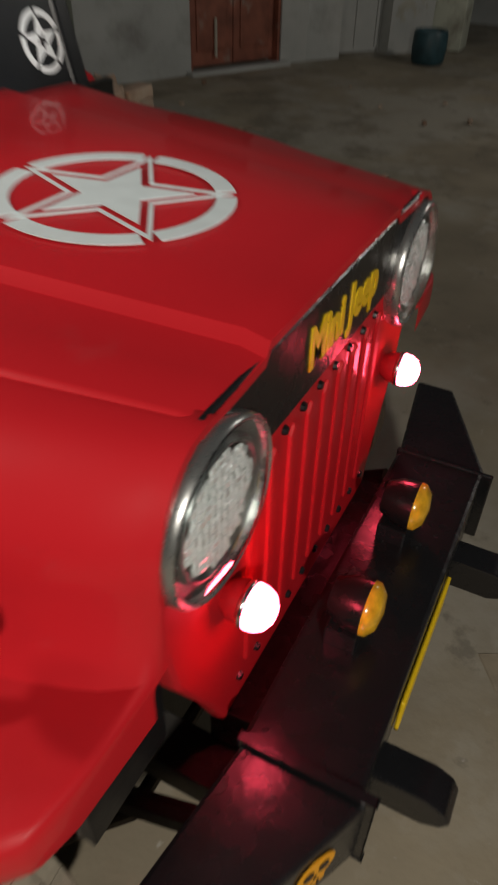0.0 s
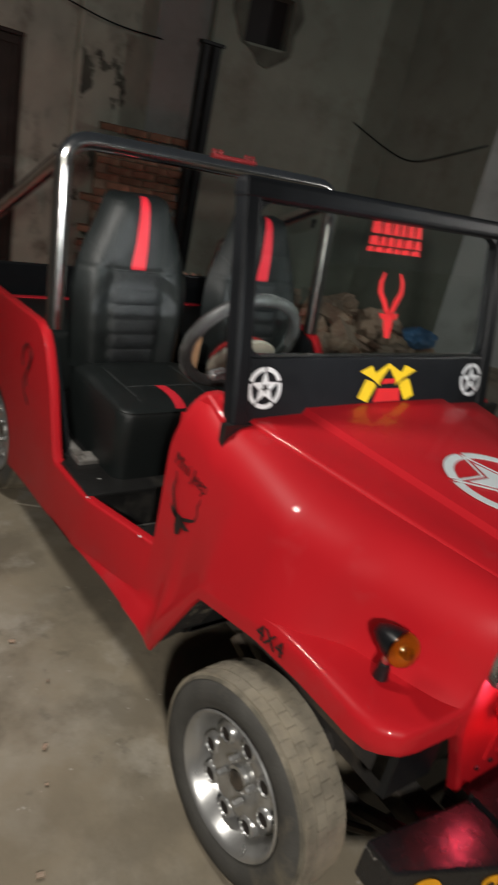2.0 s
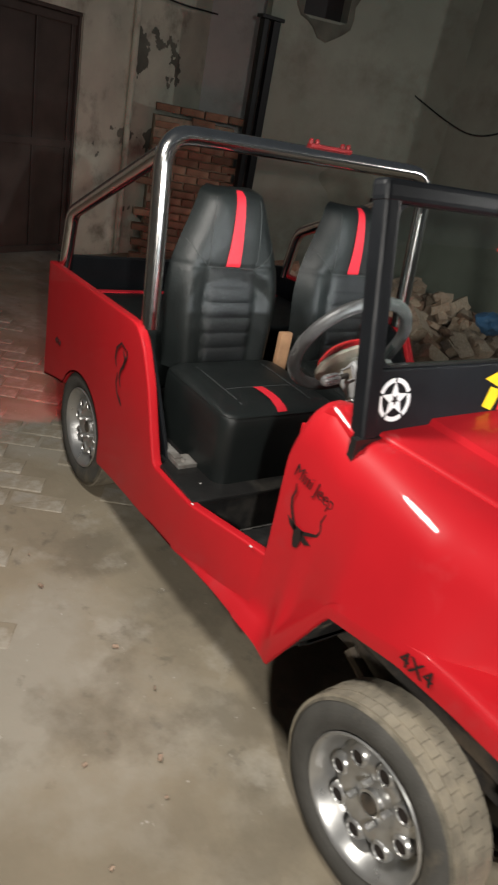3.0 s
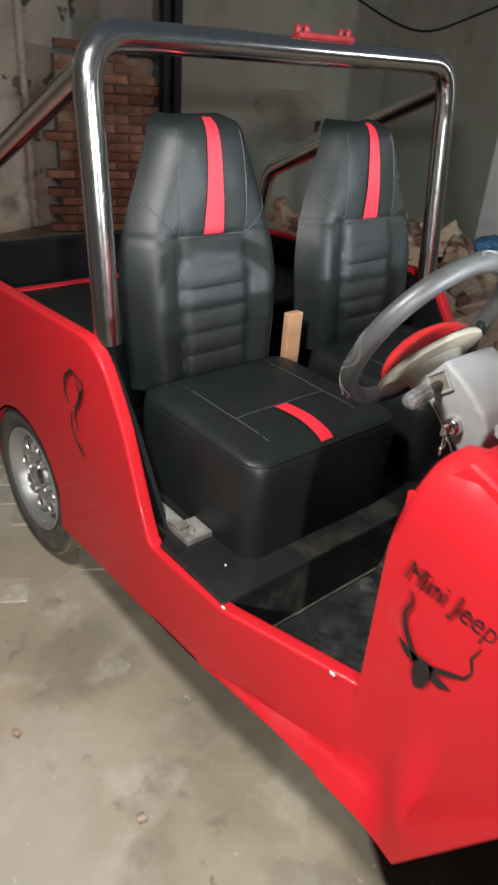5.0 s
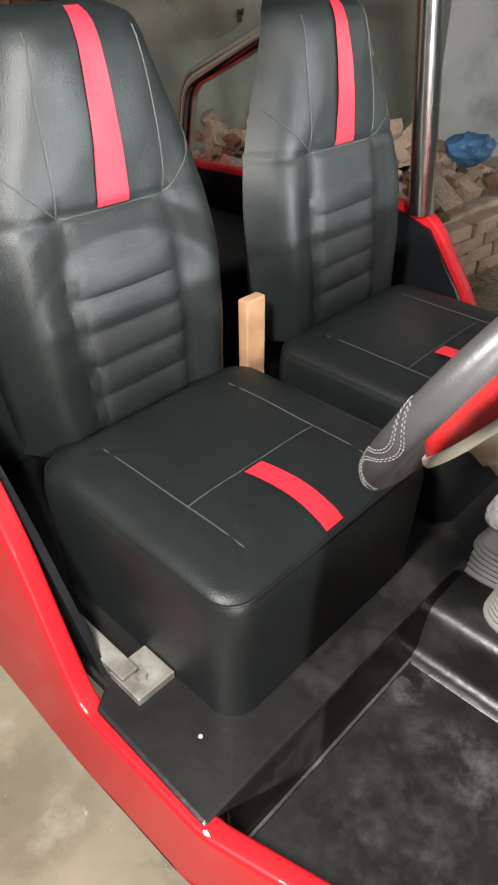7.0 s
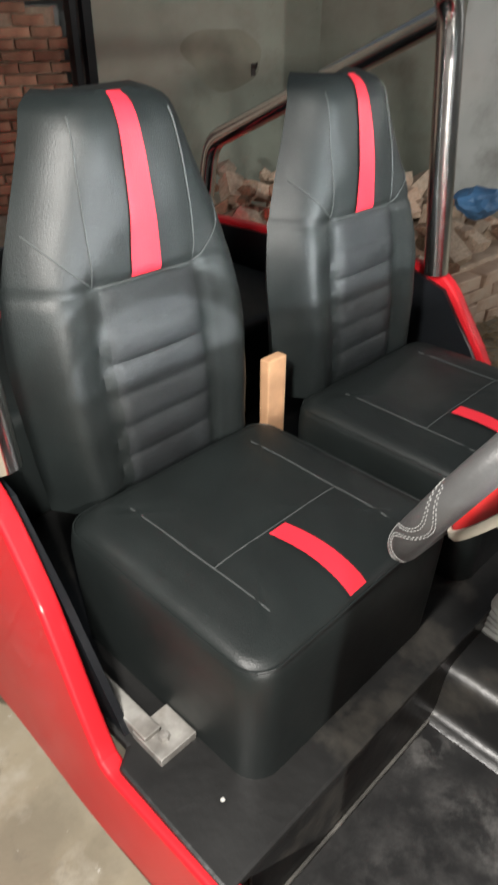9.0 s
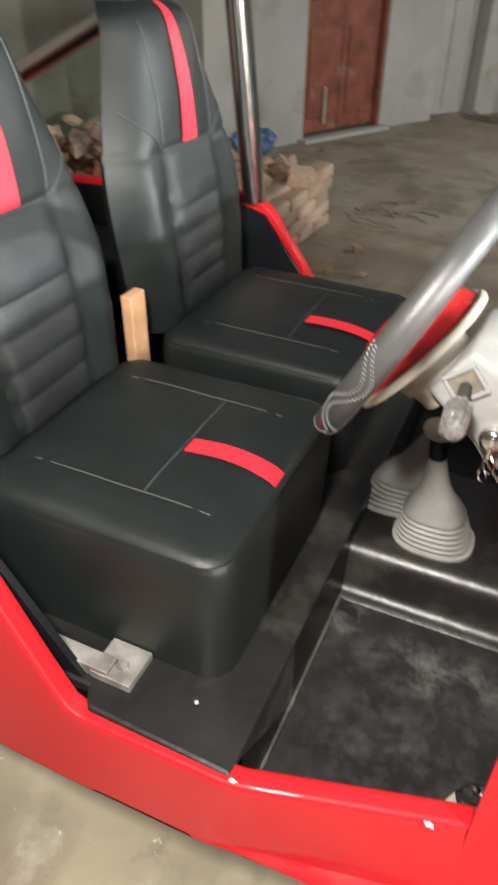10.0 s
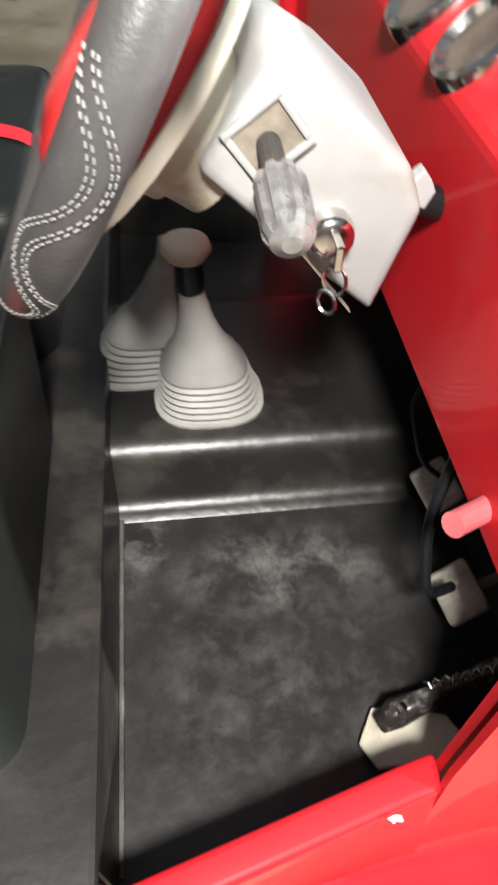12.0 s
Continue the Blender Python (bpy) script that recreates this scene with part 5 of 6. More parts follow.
# pale flecks on top of the bumper ends: glints put into the colour
rnd3 = random.Random(4)
for s in (-1, 1):
    polys = []
    for k in range(46):
        t_, d_ = rnd3.uniform(0.25, 1.0) ** 0.7, rnd3.uniform(0.1, 0.9)
        if rnd3.random() > t_:
            continue
        yy = s * (0.306 + 0.27 * t_)
        x0_, x1_ = 0.374 - 0.049 * t_, 0.518 - 0.126 * t_
        cx, r_ = x0_ + (x1_ - x0_) * d_, rnd3.uniform(0.001, 0.0036)
        polys.append([(cx + r_ * rnd3.uniform(0.5, 1.2) * math.cos(2 * math.pi * q / 6), NC + yy + r_ * rnd3.uniform(0.5, 1.4) * math.sin(2 * math.pi * q / 6)) for q in range(6)])
    fl_ = bmesh.new()
    for poly in polys:
        ym = sum(p[1] for p in poly) / 6
        h = 0.448 - 0.008 * (abs(ym - NC) - 0.306) / 0.279
        fl_.faces.new([fl_.verts.new((p[0], p[1], h + 0.0012)) for p in poly])
    part("dirt_fleck", fl_, GLINTS, bump)["kind"] = "stuff"
# underside
chassis = part("chassis", box(-2.2, 0.37, -0.36, -0.29, 0.255, 0.315, 0.004), DARK, jeep, "rusty steel chassis rails")
part("chassis_rail", box(-2.2, 0.37, 0.23, 0.30, 0.255, 0.315, 0.004), DARK, chassis)
for x in (0.0, -1.887):
    part("axle", tube([(x, -0.56, 0.25), (x, 0.54, 0.25)], 0.035, 14), DARK, chassis)
    for y in (-0.40, 0.36):
        part("leaf_spring", tube([(x - 0.36, y, 0.30), (x - 0.18, y, 0.225), (x, y, 0.205), (x + 0.18, y, 0.225), (x + 0.34, y, 0.31)], 0.02, 8), DARK, chassis)
for s in (-1, 1):
    part("wheel_well", box(0.268, 0.286, s * 0.42 - 0.07 - 0.03, s * 0.42 + 0.07 - 0.03, 0.45, 0.655), FRAME, chassis)
part("inner_arch", box(-0.30, 0.24, -0.45, -0.41, 0.40, 0.66), DARK, chassis)
part("inner_arch", box(-0.30, 0.24, 0.34, 0.38, 0.40, 0.66), DARK, chassis)
part("steering_rod", tube([(0.10, -0.54, 0.22), (0.22, -0.40, 0.20), (0.22, 0.3, 0.20)], 0.012, 8), DARK, chassis)
part("valance", box(0.30, 0.372, -0.30, 0.22, 0.33, 0.41), BLACK, chassis)
part("engine_block", box(-0.35, 0.2, -0.22, 0.18, 0.28, 0.75, 0.02), DARK, chassis)

# rear end
rb = part("rear_bumper", box(-2.40, -2.35, -0.60, 0.60, 0.33, 0.44, 0.012), BLACK, jeep, "black rear bumper bar")
for y in (-0.53, 0.53):
    tl = part("tail_lamp", revolve([(0.0, -2.350), (0.04, -2.350), (0.042, -2.365), (0.040, -2.375)], 24, "x", None, (0, y, 0.55)), BLACK, jeep, "round lit red tail lamp", smooth=True)
    part("lens", revolve([(0.040, -2.375), (0.03, -2.385), (0.0, -2.39)], 24, "x", None, (0, y, 0.55)), TAIL, tl, smooth=True)

# chips where the red paint has come off the sill edge
rnd2 = random.Random(11)
for x, y, z in ((-0.648, -0.592, 0.4915), (-0.899, -0.642, 0.4845)):
    poly = [(0.0065 * rnd2.uniform(0.5, 1.4) * math.cos(2 * math.pi * k / 9), 0.0032 * rnd2.uniform(0.5, 1.4) * math.sin(2 * math.pi * k / 9)) for k in range(9)]
    part("paint_chip", flat([poly], pose(x, y, z)), WHITE, jeep, "chip of bare white primer")
# loose bits on the floor
for x, y, z in ((-0.998, -0.56, 0.4862),):
    part("nail_head", revolve([(0.0, 0.0025), (0.0025, 0.002), (0.0038, 0.0)], 10, "z", None, (x, y, z)), GREY, jeep)

# ---- things round the yard ----
def along(a, b, s, out=0.0):
    """A place s metres from a towards b, and out metres to the open side."""
    a, b = Vector((*a, 0)), Vector((*b, 0))
    d = (b - a).normalized()
    n = Vector((-d.y, d.x, 0))
    return a + d * s + n * out, d, n


def wall_frame(a, b, s, out=0.0):
    p, d, n = along(a, b, s, out)
    return Matrix(((d.x, n.x, 0, p.x), (d.y, n.y, 0, p.y), (0, 0, 1, 0), (0, 0, 0, 1)))


def placed(name, bm, material, m, parent=None, label=""):
    ob = part(name, move(bm, m), material, parent, label)
    return ob


# steel gate
G = wall_frame(A1, A0, 1.6)
gate = thing("gate", "dark brown double-leaf steel gate, closed", "gate", kind="structure")
for i in range(2):
    leaf = placed("gate_leaf", box(0.02 + i * 1.165, 1.165 + i * 1.165, -0.12, -0.085, 0.03, 1.99, 0.004), GATE, G, gate)
    for x in (0.02, 0.38, 0.75, 1.10):
        placed("gate_stile", box(x + i * 1.165, x + 0.045 + i * 1.165, -0.085, -0.065, 0.03, 1.99, 0.004), GATE, G, leaf)
    for z in (0.03, 0.95, 1.92):
        placed("gate_bar", box(0.02 + i * 1.165, 1.165 + i * 1.165, -0.064, -0.052, z, z + 0.06, 0.003), GATE, G, leaf)
placed("gate_handle", tube([(1.02, -0.05, 1.25), (1.02, -0.01, 1.27), (1.02, -0.01, 1.45), (1.02, -0.05, 1.47)], 0.01, 8), CHROME, G, gate, "bright steel pull handle")
placed("gate_frame", box(-0.05, 0.02, -0.14, -0.03, 0, 2.02, 0.003), GATE, G, gate)
placed("gate_lintel", box(0.0, 2.35, -0.14, -0.02, 1.99, 2.02, 0.003), GATE, G, gate)

# red door
D_ = wall_frame(DE, CD, 0.32)
door = thing("door_1", "rusty red wooden door, closed", "door", kind="structure")
for i in range(2):
    lf = placed("door_leaf", box(0.03 + i * 0.475, 0.495 + i * 0.475, -0.12, -0.08, 0.03, 2.03, 0.003), DOORRED, D_, door)
    for z0, z1 in ((0.15, 0.85), (1.05, 1.85)):
        placed("door_panel", box(0.10 + i * 0.475, 0.425 + i * 0.475, -0.079, -0.066, z0, z1, 0.008), DOORRED, D_, lf)
placed("door_frame", box(0.0, 0.03, -0.15, -0.02, 0, 2.08), DOORRED, D_, door)
placed("door_frame", box(0.98, 1.01, -0.15, -0.02, 0, 2.08), DOORRED, D_, door)
placed("door_frame", box(0.03, 0.98, -0.15, -0.02, 2.03, 2.08), DOORRED, D_, door)
placed("door_bolt", tube([(0.71, -0.05, 0.10), (0.71, -0.05, 0.40)], 0.014, 8), CREAM, D_, door, "pale drop bolt")
placed("pale_tag", move(box(-0.065, 0.065, -0.006, 0.006, -0.014, 0.014, 0.003), pose(0.63, -0.055, 1.985, 0, 12, 0)), WHITE, D_, door, "small white strip nailed to the door")
# step below the door
tagged(placed("door_step", box(-0.05, 1.06, 0.0, 0.10, -0.03, 0.018, 0.008), CEMENT, D_), "worn cement door step", "step", kind="structure")

# second, steel door in the passage wall
E_ = wall_frame(EF, DE, 0.52)
door2 = thing("door_2", "dull grey steel door in shadow", "door", kind="structure")
placed("door_leaf", box(0.0, 0.58, -0.2, -0.17, 0.0, 2.0), CEMENT, E_, door2)
for x in (0.05, 0.30, 0.53):
    placed("door_rib", box(x - 0.015, x + 0.015, -0.17, -0.155, 0.05, 1.95), CEMENT, E_, door2)

# square vent with a dark patch of mortar round it
V_ = wall_frame(BC, P1, 1.29)
vent = thing("wall_vent", "square vent hole with a dark mortar surround", "vent", kind="structure")
own = bmesh.new()
for k in range(26):
    a = 2 * math.pi * k / 26
    r0 = 0.215 / max(abs(math.cos(a)), abs(math.sin(a)))
    r1 = 0.33 + 0.035 * math.sin(3 * a + 1) + 0.02 * math.sin(7 * a)
    for r, y in ((r0, 0.012), (r1, 0.0), (r1 * 0.96, 0.011)):
        own.verts.new((0.215 + r * math.cos(a), y, 2.63 + r * 1.08 * math.sin(a)))
own.verts.ensure_lookup_table()
for k in range(26):
    i, j = 3 * k, 3 * ((k + 1) % 26)
    own.faces.new([own.verts[q] for q in (i, j, j + 2, i + 2)])
    own.faces.new([own.verts[q] for q in (i + 2, j + 2, j + 1, i + 1)])
DAMP = mat("damp_mortar", (0.13, 0.135, 0.11), 0.95, vary=0.3, scale=5, bump=0.4, bscale=30)
placed("vent_surround", own, DAMP, V_, vent)
# black sheet closing the hole, its colour stands for the dark inside
placed("vent_back", box(-0.02, 0.45, -0.23, -0.21, 2.40, 2.86), INK, V_, vent)

# darker oval patch and old fixing on the plaster
own = bmesh.new()
ring = [own.verts.new((0.88 + (0.33 + 0.05 * math.sin(2 * a) + 0.03 * math.sin(5 * a)) * math.cos(a), 0.004, 1.02 + (0.22 + 0.03 * math.sin(3 * a)) * math.sin(a))) for a in [2 * math.pi * k / 36 for k in range(36)]]
own.faces.new(ring)
tagged(placed("damp_patch", own, mat("darker_plaster", (0.235, 0.245, 0.195), 0.9, vary=0.2, scale=4, bump=0.3, bscale=25), wall_frame(BC, P1, 0.0)), "darker oval patch on the plaster", "patch", kind="structure")
hook = thing("wall_hook", "small rusty iron hook in the plaster", "hook")
placed("hook_plate", box(-0.02, 0.02, 0.0, 0.01, 0.88, 0.97, 0.002), DARK, wall_frame(BC, P1, 0.62), hook)
placed("hook_bend", tube([(0, 0.01, 0.95), (0, 0.06, 0.94), (0, 0.07, 0.98)], 0.008, 8), DARK, wall_frame(BC, P1, 0.62), hook)

# black steel door frame standing at the end of the plaster wall
post = thing("steel_post", "black painted steel channel post at the wall end", "post")
for dx, w in ((-0.075, 0.055), (0.03, 0.075)):
    part("flange", box(-5.46 , -5.40, 2.27 + dx, 2.27 + dx + w, -0.02, 2.30, 0.004), FRAME, post)
part("web", box(-5.475, -5.455, 2.195, 2.375, -0.02, 2.30), DARK, post)
part("cap", box(-5.48, -5.38, 2.16, 2.40, 2.30, 2.33, 0.004), FRAME, post)

# brick pier: each brick a piece
def brick_mesh(l, w, h, seed):
    rnd = random.Random(seed)
    b = box(-l / 2, l / 2, -w / 2, w / 2, -h / 2, h / 2, 0.006, 1)
    for v in b.verts:
        v.co += Vector((rnd.uniform(-1, 1), rnd.uniform(-1, 1), rnd.uniform(-1, 1))) * 0.003
    bmesh.ops.recalc_face_normals(b, faces=b.faces)
    me = bpy.data.meshes.new("brick")
    b.to_mesh(me)
    b.free()
    return me


def varied(m, amount=0.35):
    """Lets each piece of a material differ in tone."""
    nt = m.node_tree
    b = nt.nodes["Principled BSDF"]
    src = b.inputs["Base Color"].links[0].from_socket
    info = nt.nodes.new("ShaderNodeObjectInfo")
    hsv = nt.nodes.new("ShaderNodeHueSaturation")
    mr = nt.nodes.new("ShaderNodeMapRange")
    mr.inputs["To Min"].default_value, mr.inputs["To Max"].default_value = 1 - amount, 1 + amount
    nt.links.new(info.outputs["Random"], mr.inputs["Value"])
    nt.links.new(mr.outputs[0], hsv.inputs["Value"])
    nt.links.new(src, hsv.inputs["Color"])
    nt.links.new(hsv.outputs[0], b.inputs["Base Color"])


varied(BRICK)
PB = wall_frame((-5.52, 2.17), (-5.92, 1.10), 0)
pier = thing("brick_pier", "rough stack of bare red bricks by the corner", "brick pier", kind="structure")
placed("mortar_core", box(0.02, 0.78, -0.30, -0.03, 0, 1.36), MORTAR, PB, pier)
meshes = [brick_mesh(0.218, 0.11, 0.064, k) for k in range(6)]
for me in meshes:
    me.materials.append(BRICK)
rnd = random.Random(5)
for row in range(20):
    x = -0.02 - (0.115 if row % 2 else 0)
    end = 0.62 + 0.16 * noise.noise(Vector((row * 0.45, 2.0, 0.0))) + (0.10 if row < 8 else 0.0)
    while x < end:
        if not (row > 16 and rnd.random() < 0.35):
            ob = new("brick", rnd.choice(meshes))
            ob.matrix_world = PB @ pose(x + 0.115, -0.045 + rnd.uniform(-0.012, 0.014), 0.036 + row * 0.0735, rnd.uniform(-1, 1), rnd.uniform(-1, 1), rnd.uniform(-2, 2))
            ob.parent = pier
        x += 0.229 + rnd.uniform(-0.004, 0.004)

# places where plaster and whitewash have come off the walls
def peeled(name, m, x0, x1, z0, z1, seed, cut, material, label, cell=0.012, scale=4.0, lift=0.0035):
    """Ragged flakes: the parts of a fine grid where a rough pattern stands above cut, thinning out at the rim."""
    own = bmesh.new()
    verts = {}
    nx, nz = int((x1 - x0) / cell), int((z1 - z0) / cell)

    def at(i, k):
        if (i, k) not in verts:
            p = Vector((x0 + i * cell, z0 + k * cell, seed))
            verts[i, k] = own.verts.new((p.x + 0.4 * cell * noise.noise(p * 60), lift, p.y + 0.4 * cell * noise.noise(p * 47)))
        return verts[i, k]

    for i in range(nx):
        for k in range(nz):
            fx, fz = 2 * (i + 0.5) / nx - 1, 2 * (k + 0.5) / nz - 1
            p = Vector((x0 + i * cell, z0 + k * cell, seed))
            h = noise.noise(p * scale) + 0.5 * noise.noise(p * scale * 2.7) + 0.3 * noise.noise(p * scale * 7) - 0.7 * max(abs(fx), abs(fz)) ** 3
            if h > cut:
                own.faces.new((at(i, k), at(i + 1, k), at(i + 1, k + 1), at(i, k + 1)))
    return tagged(placed(name, own, material, m), label, "patch", kind="structure")


OLDW = mat("bare_old_plaster", (0.42, 0.41, 0.35), 0.92, vary=0.2, scale=6, bump=0.3, bscale=30)
peeled("peeled_patch", wall_frame(A1, A0, 0), 0.3, 1.15, 1.55, 2.15, 1.7, 0.12, DAMP, "dark ragged patches where whitewash has peeled")
peeled("peeled_patch", wall_frame(A1, A0, 0), 0.1, 1.55, 0.1, 1.5, 5.2, 0.25, DAMP, "dark ragged patches where whitewash has peeled")
peeled("bare_patch", wall_frame(EF, DE, 0), 0.05, 0.5, 0.1, 2.6, 7.7, 0.15, OLDW, "pale ragged patch of bare plaster")
tagged(placed("wall_pipe", tube([(1.02, 0.03, 0.0), (1.02, 0.03, 3.5)], 0.03, 12), PALE, wall_frame(A1, A0, 0)), "painted pipe running up the wall", "pipe", kind="structure")

# wires slung along the walls
for nm, pts in (("a", [(-4.85, -2.0, 2.75), (-5.3, -0.6, 2.62), (-5.75, 0.6, 2.42), (-6.1, 1.6, 2.30), (-6.35, 2.25, 2.33)]), ("b", [(-5.0, 3.75, 2.0), (-4.75, 4.12, 1.8), (-4.3, 4.08, 1.70), (-3.5, 4.05, 1.95), (-3.2, 4.6, 2.25), (-2.6, 5.85, 2.3), (-1.9, 6.8, 2.0)])):
    tagged(part("wire", tube(rounded(pts, 0.3), 0.008, 6), FRAME), "thin black wire sagging along the wall", "wire")

# rubble heap behind a low dry stack of old bricks
STONE = mat("broken_stone", (0.46, 0.36, 0.27), 0.95, vary=0.3, scale=10, bump=0.5, bscale=40, dirt=(0.40, 0.27, 0.19), dirt_amt=0.4, dirt_scale=7)
varied(STONE, 0.3)
OLDBRICK = mat("dusty_old_brick", (0.47, 0.33, 0.24), 0.94, vary=0.22, scale=9, bump=0.45, bscale=46, dirt=(0.50, 0.41, 0.32), dirt_amt=0.5, dirt_scale=6)
varied(OLDBRICK, 0.22)
u1, u2 = Vector((0.06, 0.998, 0)), Vector((-0.998, 0.06, 0))
corner = Vector((-2.02, 3.05, 0))
PL = Matrix(((u1.x, u2.x, 0, corner.x), (u1.y, u2.y, 0, corner.y), (0, 0, 1, 0), (0, 0, 0, 1)))
stack = thing("brick_stack", "low dry stack of dusty old bricks", "brick stack", kind="structure")
placed("earth_core", box(-2.0, -0.10, 0.10, 1.25, -0.03, 0.30, 0.02, 3), STONE, PL, stack)
old = [brick_mesh(0.218, 0.105, 0.068, 70 + k) for k in range(6)]
for me in old:
    me.materials.append(OLDBRICK)
rnd7 = random.Random(9)
for row in range(5):
    a = -2.05 + (0.11 if row % 2 else 0)
    while a < -0.06:
        if row < 4 or rnd7.random() < 0.45:
            ob = new("brick", rnd7.choice(old))
            ob.matrix_world = PL @ pose(min(a + 0.11, -0.11), 0.055 + rnd7.uniform(-0.012, 0.012), 0.030 + row * 0.072, rnd7.uniform(-1.5, 1.5), rnd7.uniform(-1.5, 1.5), rnd7.uniform(-4, 4))
            ob.parent = stack
        a += 0.226 + rnd7.uniform(-0.004, 0.008)
    for k in range(5):
        for at in (-0.055, -2.0):
            if row < 4:
                ob = new("brick", rnd7.choice(old))
                ob.matrix_world = PL @ pose(at + rnd7.uniform(-0.01, 0.01), 0.225 + k * 0.226, 0.030 + row * 0.072, 0, 0, 90 + rnd7.uniform(-4, 4))
                ob.parent = stack
chunks = []
for k in range(10):
    b = bmesh.new()
    if k < 6:
        bmesh.ops.create_cube(b, size=1)
        bmesh.ops.subdivide_edges(b, edges=b.edges, cuts=1)
        for v in b.verts:
            v.co = Vector((v.co.x * 1.25, v.co.y * 0.85, v.co.z * 0.6)) * random.uniform(0.82, 1.1)
            v.co.x += 0.25 * v.co.y * random.uniform(-1, 1)
    else:
        bmesh.ops.create_icosphere(b, subdivisions=1, radius=0.5)
        for v in b.verts:
            v.co = v.co * random.uniform(0.7, 1.25)
            v.co.x *= 1.3
            v.co.z *= 0.75
    me = bpy.data.meshes.new("stone")
    bmesh.ops.recalc_face_normals(b, faces=b.faces)
    b.to_mesh(me)
    b.free()
    me.materials.append((OLDBRICK, STONE, BRICK, OLDBRICK, STONE)[k % 5])
    chunks.append(me)
heap = thing("rubble_heap", "heap of broken bricks and stones behind a brick stack", "rubble")
for k in range(290):
    a, b_ = random.uniform(-2.0, -0.10), random.uniform(0.06, 1.35)
    top_ = 0.33 + 0.30 * min(1, (-a) / 0.8) * max(0.0, min(1, (b_ + 0.1) / 0.6))
    ob = new("stone", random.choice(chunks))
    s_ = random.uniform(0.06, 0.16)
    m = PL @ pose(a, b_, random.uniform(0.29, top_ + 0.02), random.uniform(-35, 35), random.uniform(-35, 35), random.uniform(0, 360))
    ob.matrix_world = m @ Matrix.Diagonal((s_, s_, s_, 1))
    ob.parent = heap
# dry straw swept against the foot of the stack
STRAW = mat("dry_straw", (0.36, 0.27, 0.15), 0.9, vary=0.3, scale=30)
own = bmesh.new()
rnd8 = random.Random(4)
for k in range(220):
    p = PL @ Vector((rnd8.uniform(-2.1, -0.6), rnd8.uniform(-0.42, -0.02), 0.004))
    d = Vector((rnd8.uniform(-1, 1), rnd8.uniform(-0.4, 0.4) + 0.4, 0)).normalized() * rnd8.uniform(0.06, 0.22)
    tube([p, p + d * 0.5 + Vector((0, 0, rnd8.uniform(0.004, 0.03))), p + d + Vector((0, 0, rnd8.uniform(0, 0.012)))], 0.0022, 3, bm=own)
tagged(part("straw", own, STRAW), "dry straw and stalks scattered on the dusty ground", "straw", kind="stuff")
DRYWOOD = mat("dry_grey_wood", (0.22, 0.18, 0.135), 0.9, vary=0.3, scale=12)
# scattered stones and twigs on the ground before it
for k in range(24):
    x, y = random.uniform(-2.9, 0.6), random.uniform(1.2, 5.5)
    if y < 2 and x > -1.4:
        continue
    s_ = random.uniform(0.015, 0.05)
    ob = tagged(new("loose_stone", random.choice(chunks[:5])), "small loose stone lying on the dusty ground", "stone", "loose stones")
    ob.matrix_world = pose(x, y, s_ * 0.2, 0, 0, random.uniform(0, 360)) @ Matrix.Diagonal((s_, s_, s_, 1))
for k in range(4):
    p = Vector((-1.98 + random.uniform(-0.05, 0.2), 3.25 + random.uniform(-0.12, 0.16), 0.02))
    pts = [p]
    for j in range(6):
        pts.append(pts[-1] + Vector((random.uniform(0.02, 0.12), random.uniform(-0.08, 0.08), random.uniform(-0.02, 0.04))))
    for q in pts:
        q.z = max(0.01, q.z)
    tagged(part("twig", tube(pts, 0.007, 6), DRYWOOD), "dry bent twig on the ground", "twig", "twigs")
TEAL = mat("dull_teal_plastic", (0.025, 0.07, 0.085), 0.5, vary=0.3, scale=12)
BLUE = mat("blue_plastic", (0.06, 0.17, 0.34), 0.5, vary=0.3, scale=12)
b = bmesh.new()
bmesh.ops.create_icosphere(b, subdivisions=3, radius=0.12)
for v in b.verts:
    v.co *= 1 + 0.35 * noise.noise(v.co * 14)
    v.co.z *= 0.6
tagged(placed("plastic_bag", b, BLUE, pose(-2.25, 2.42, 0.57)), "crumpled blue plastic bag on the rubble", "bag")
drum = thing("drum", "dull teal plastic drum by the passage wall", "drum")
part("drum_body", revolve([(0.0, 0.0), (0.14, 0.0), (0.155, 0.02), (0.165, 0.13), (0.16, 0.26), (0.15, 0.28), (0.14, 0.28), (0.135, 0.24), (0.0, 0.22)], 28, "z", None, (-1.32, 6.75, 0)), TEAL, drum, smooth=True)
# whitewashed pillar past the passage
tagged(part("pillar", box(-1.55, -1.2, 7.55, 7.85, 0, 3.4, 0.01), PALE), "whitewashed pillar past the passage", "pillar", kind="structure")

# pale chips of plaster and pebbles near the jeep
for x, y in ((-0.48, -0.86), (-0.64, -0.80), (-0.35, -0.95), (-0.2, -1.15), (-0.55, -1.1), (-0.9, -0.85), (-1.2, -1.0), (-0.75, -1.3), (-1.0, -1.45), (-0.1, -0.98), (0.15, -0.92), (-1.45, -0.95)):
    s_ = random.uniform(0.006, 0.015)
    ob = tagged(new("loose_stone", random.choice(chunks[:5])), "small pale pebble lying on the dusty ground", "stone", "loose stones")
    ob.matrix_world = pose(x + random.uniform(-0.05, 0.05), y + random.uniform(-0.05, 0.05), -0.006 + s_ * 0.2, 0, 0, random.uniform(0, 360)) @ Matrix.Diagonal((s_, s_, s_ * 0.7, 1))

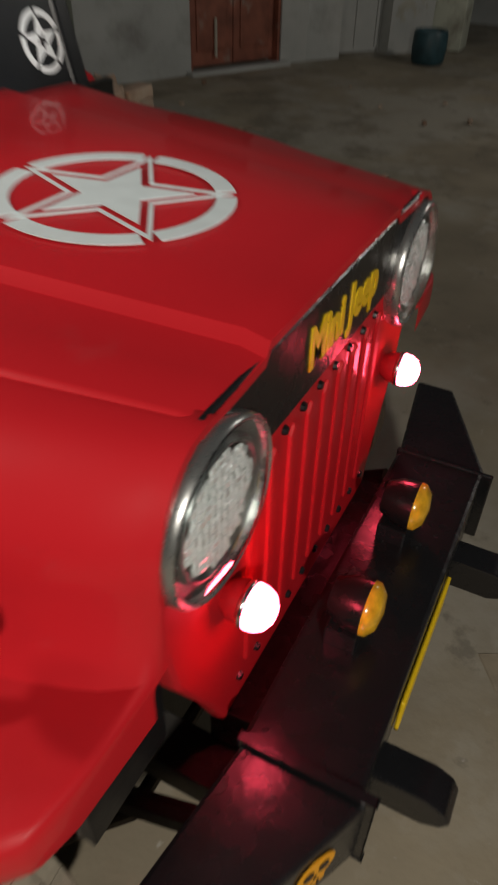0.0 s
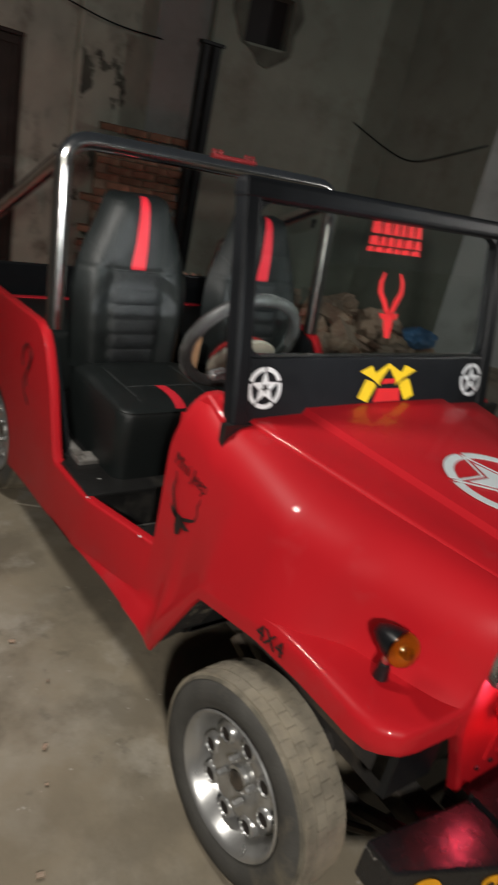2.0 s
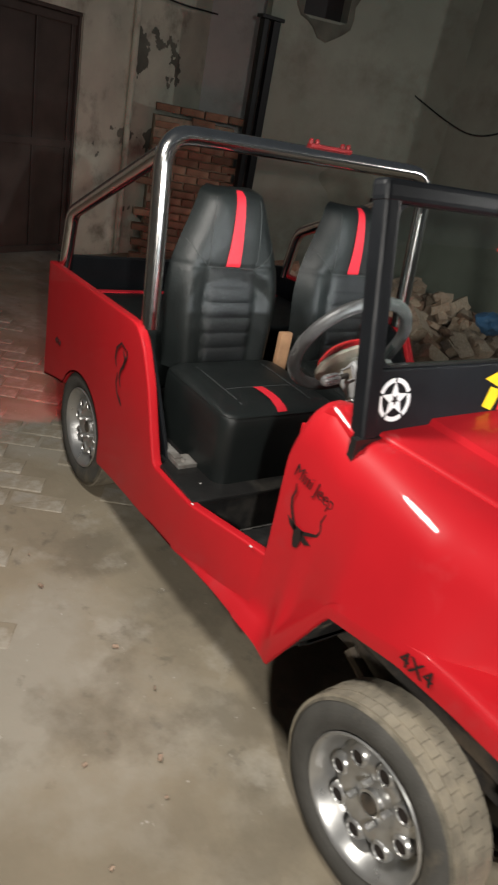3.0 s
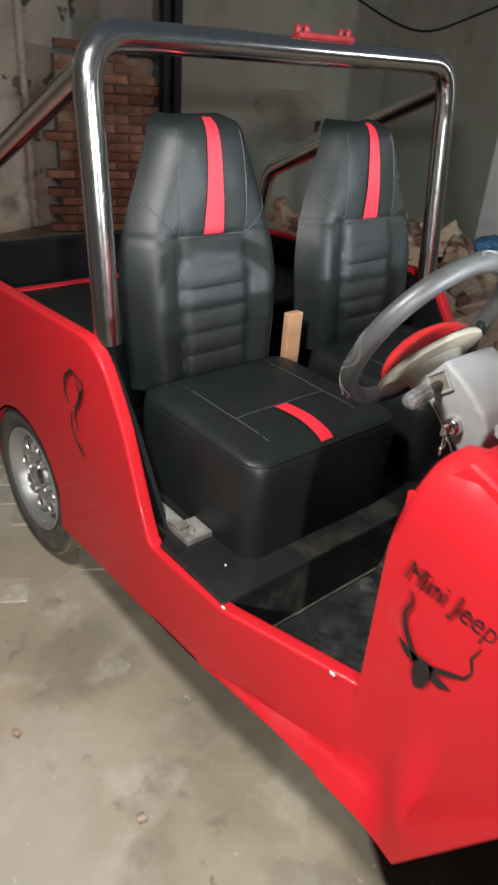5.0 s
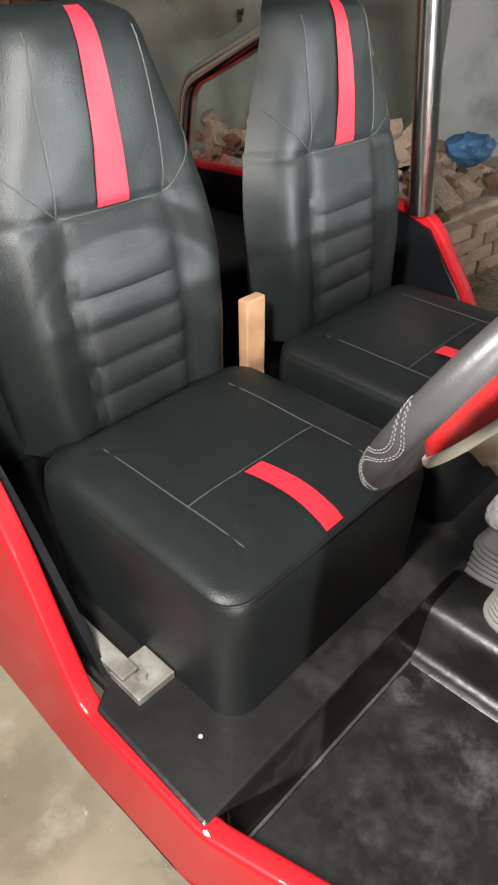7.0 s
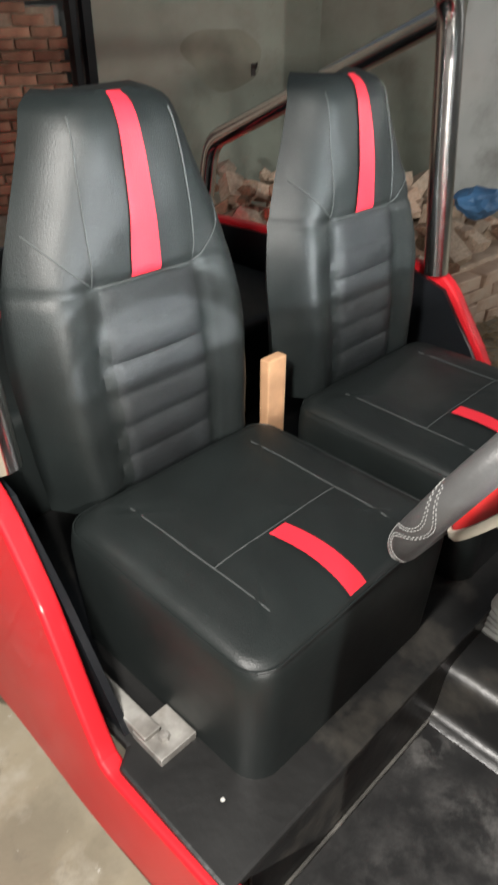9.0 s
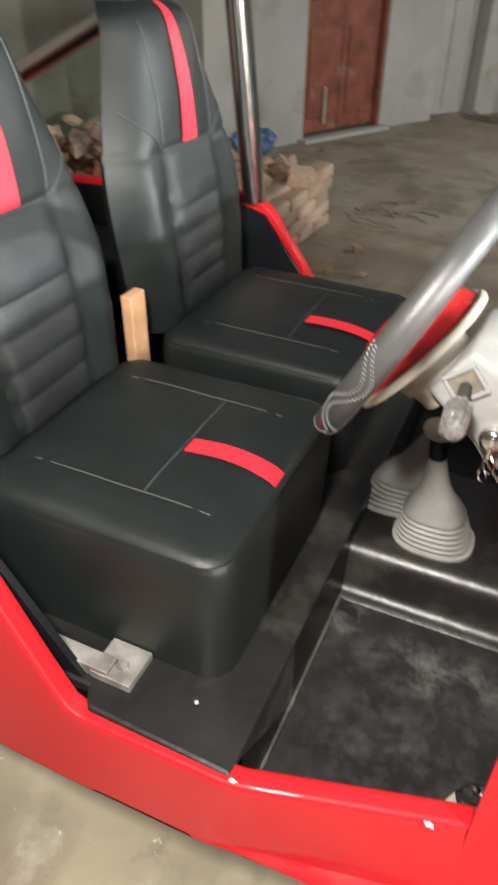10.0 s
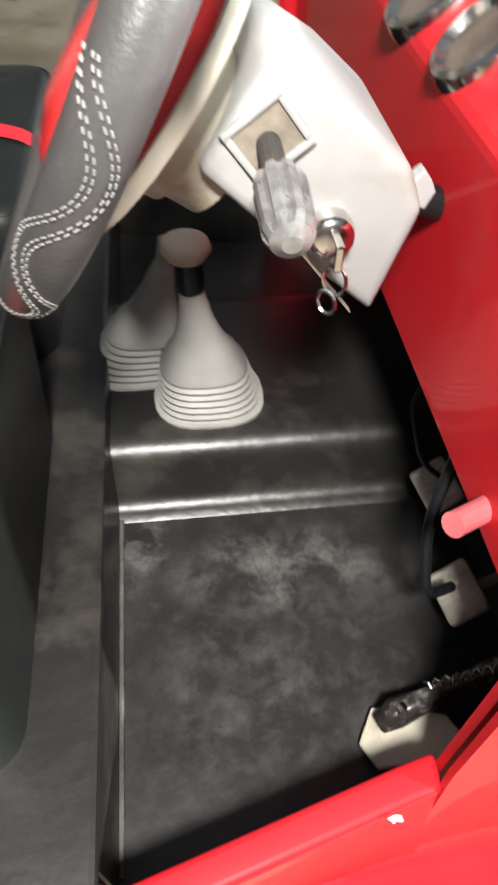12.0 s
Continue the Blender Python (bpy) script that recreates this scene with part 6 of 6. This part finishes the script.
# large worn flagstones before the bumper
SLAB = layered(mat("worn_flagstone", (0.28, 0.235, 0.17), 0.93, vary=0.2, scale=5, bump=0.35, bscale=30), (((0.37, 0.33, 0.26), 2.2, 0.46, 0.58, 12, 0.8), ((0.17, 0.145, 0.11), 5, 0.54, 0.64, 12, 0.6)))
varied(SLAB, 0.08)
rnd4 = random.Random(21)
ang = radians(28)
ca, sa = math.cos(ang), math.sin(ang)


def slab_corner(i, k):
    q = random.Random(i * 131 + k * 17)
    u, v = i * 0.36 + q.uniform(-0.05, 0.05), k * 0.29 + q.uniform(-0.045, 0.045)
    return 0.45 + ca * u - sa * v, -1.75 + sa * u + ca * v


for i in range(0, 8):
    for k in range(-2, 8):
        P4 = [slab_corner(i, k), slab_corner(i + 1, k), slab_corner(i + 1, k + 1), slab_corner(i, k + 1)]
        cx, cy = sum(p[0] for p in P4) / 4, sum(p[1] for p in P4) / 4
        if cx < 0.35 or cx > 2.6 or cy > 1.6 or (cx < 0.75 and cy > -0.75) or cy < -0.9 and cx < 1.2:
            continue
        P4 = [(cx + (x - cx) * 0.997, cy + (y - cy) * 0.997) for x, y in P4]
        ob = part("paving_slab", prism(P4, "z", -0.05, -0.0065 + rnd4.uniform(-0.002, 0.002), 0.003, 1), SLAB, ground)

# worn brick paving showing through the dust
PAVE = layered(mat("worn_paving_brick", (0.36, 0.335, 0.285), 0.93, vary=0.22, scale=7, bump=0.35, bscale=45, dirt=(0.29, 0.25, 0.18), dirt_amt=0.6, dirt_scale=5), (((0.27, 0.23, 0.165), 5, 0.42, 0.54, 12, 0.9), ((0.42, 0.39, 0.33), 9, 0.52, 0.62, 10, 0.7)))
varied(PAVE, 0.06)
pm = []
for k in range(6):
    me = brick_mesh(0.222, 0.118, 0.06, 40 + k)
    me.materials.append(PAVE)
    pm.append(me)
count = 0
dr, dc = Vector((0.51, 0.86, 0)).normalized(), Vector((0.86, -0.51, 0)).normalized()
for r in range(-30, 30):
    for c in range(-16, 16):
        p = Vector((-1.9, -1.55, 0)) + dc * (r * 0.128) + dr * (c * 0.232 + (0.116 if r % 2 else 0))
        if not (-4.4 < p.x < -0.7 and -2.7 < p.y < -0.35):
            continue
        worn = noise.noise(Vector((p.x * 0.9, p.y * 0.9, 3.1))) + 0.25 * noise.noise(p * 4)
        edge = p.x + 1.45 + 0.3 * (p.y + 0.9)
        if worn - max(0, edge) * 0.9 < -0.18 or count >= 300:
            continue
        ob = new("paving_brick", rnd.choice(pm))
        ob.matrix_world = Matrix.Translation((p.x, p.y, -0.0365 + rnd.uniform(-0.003, 0.0025))) @ Matrix.Rotation(math.atan2(dr.y, dr.x) + radians(rnd.uniform(-1.2, 1.2)), 4, "Z") @ pose(0, 0, 0, rnd.uniform(-0.5, 0.5), rnd.uniform(-0.5, 0.5), 0)
        ob.parent = ground
        count += 1
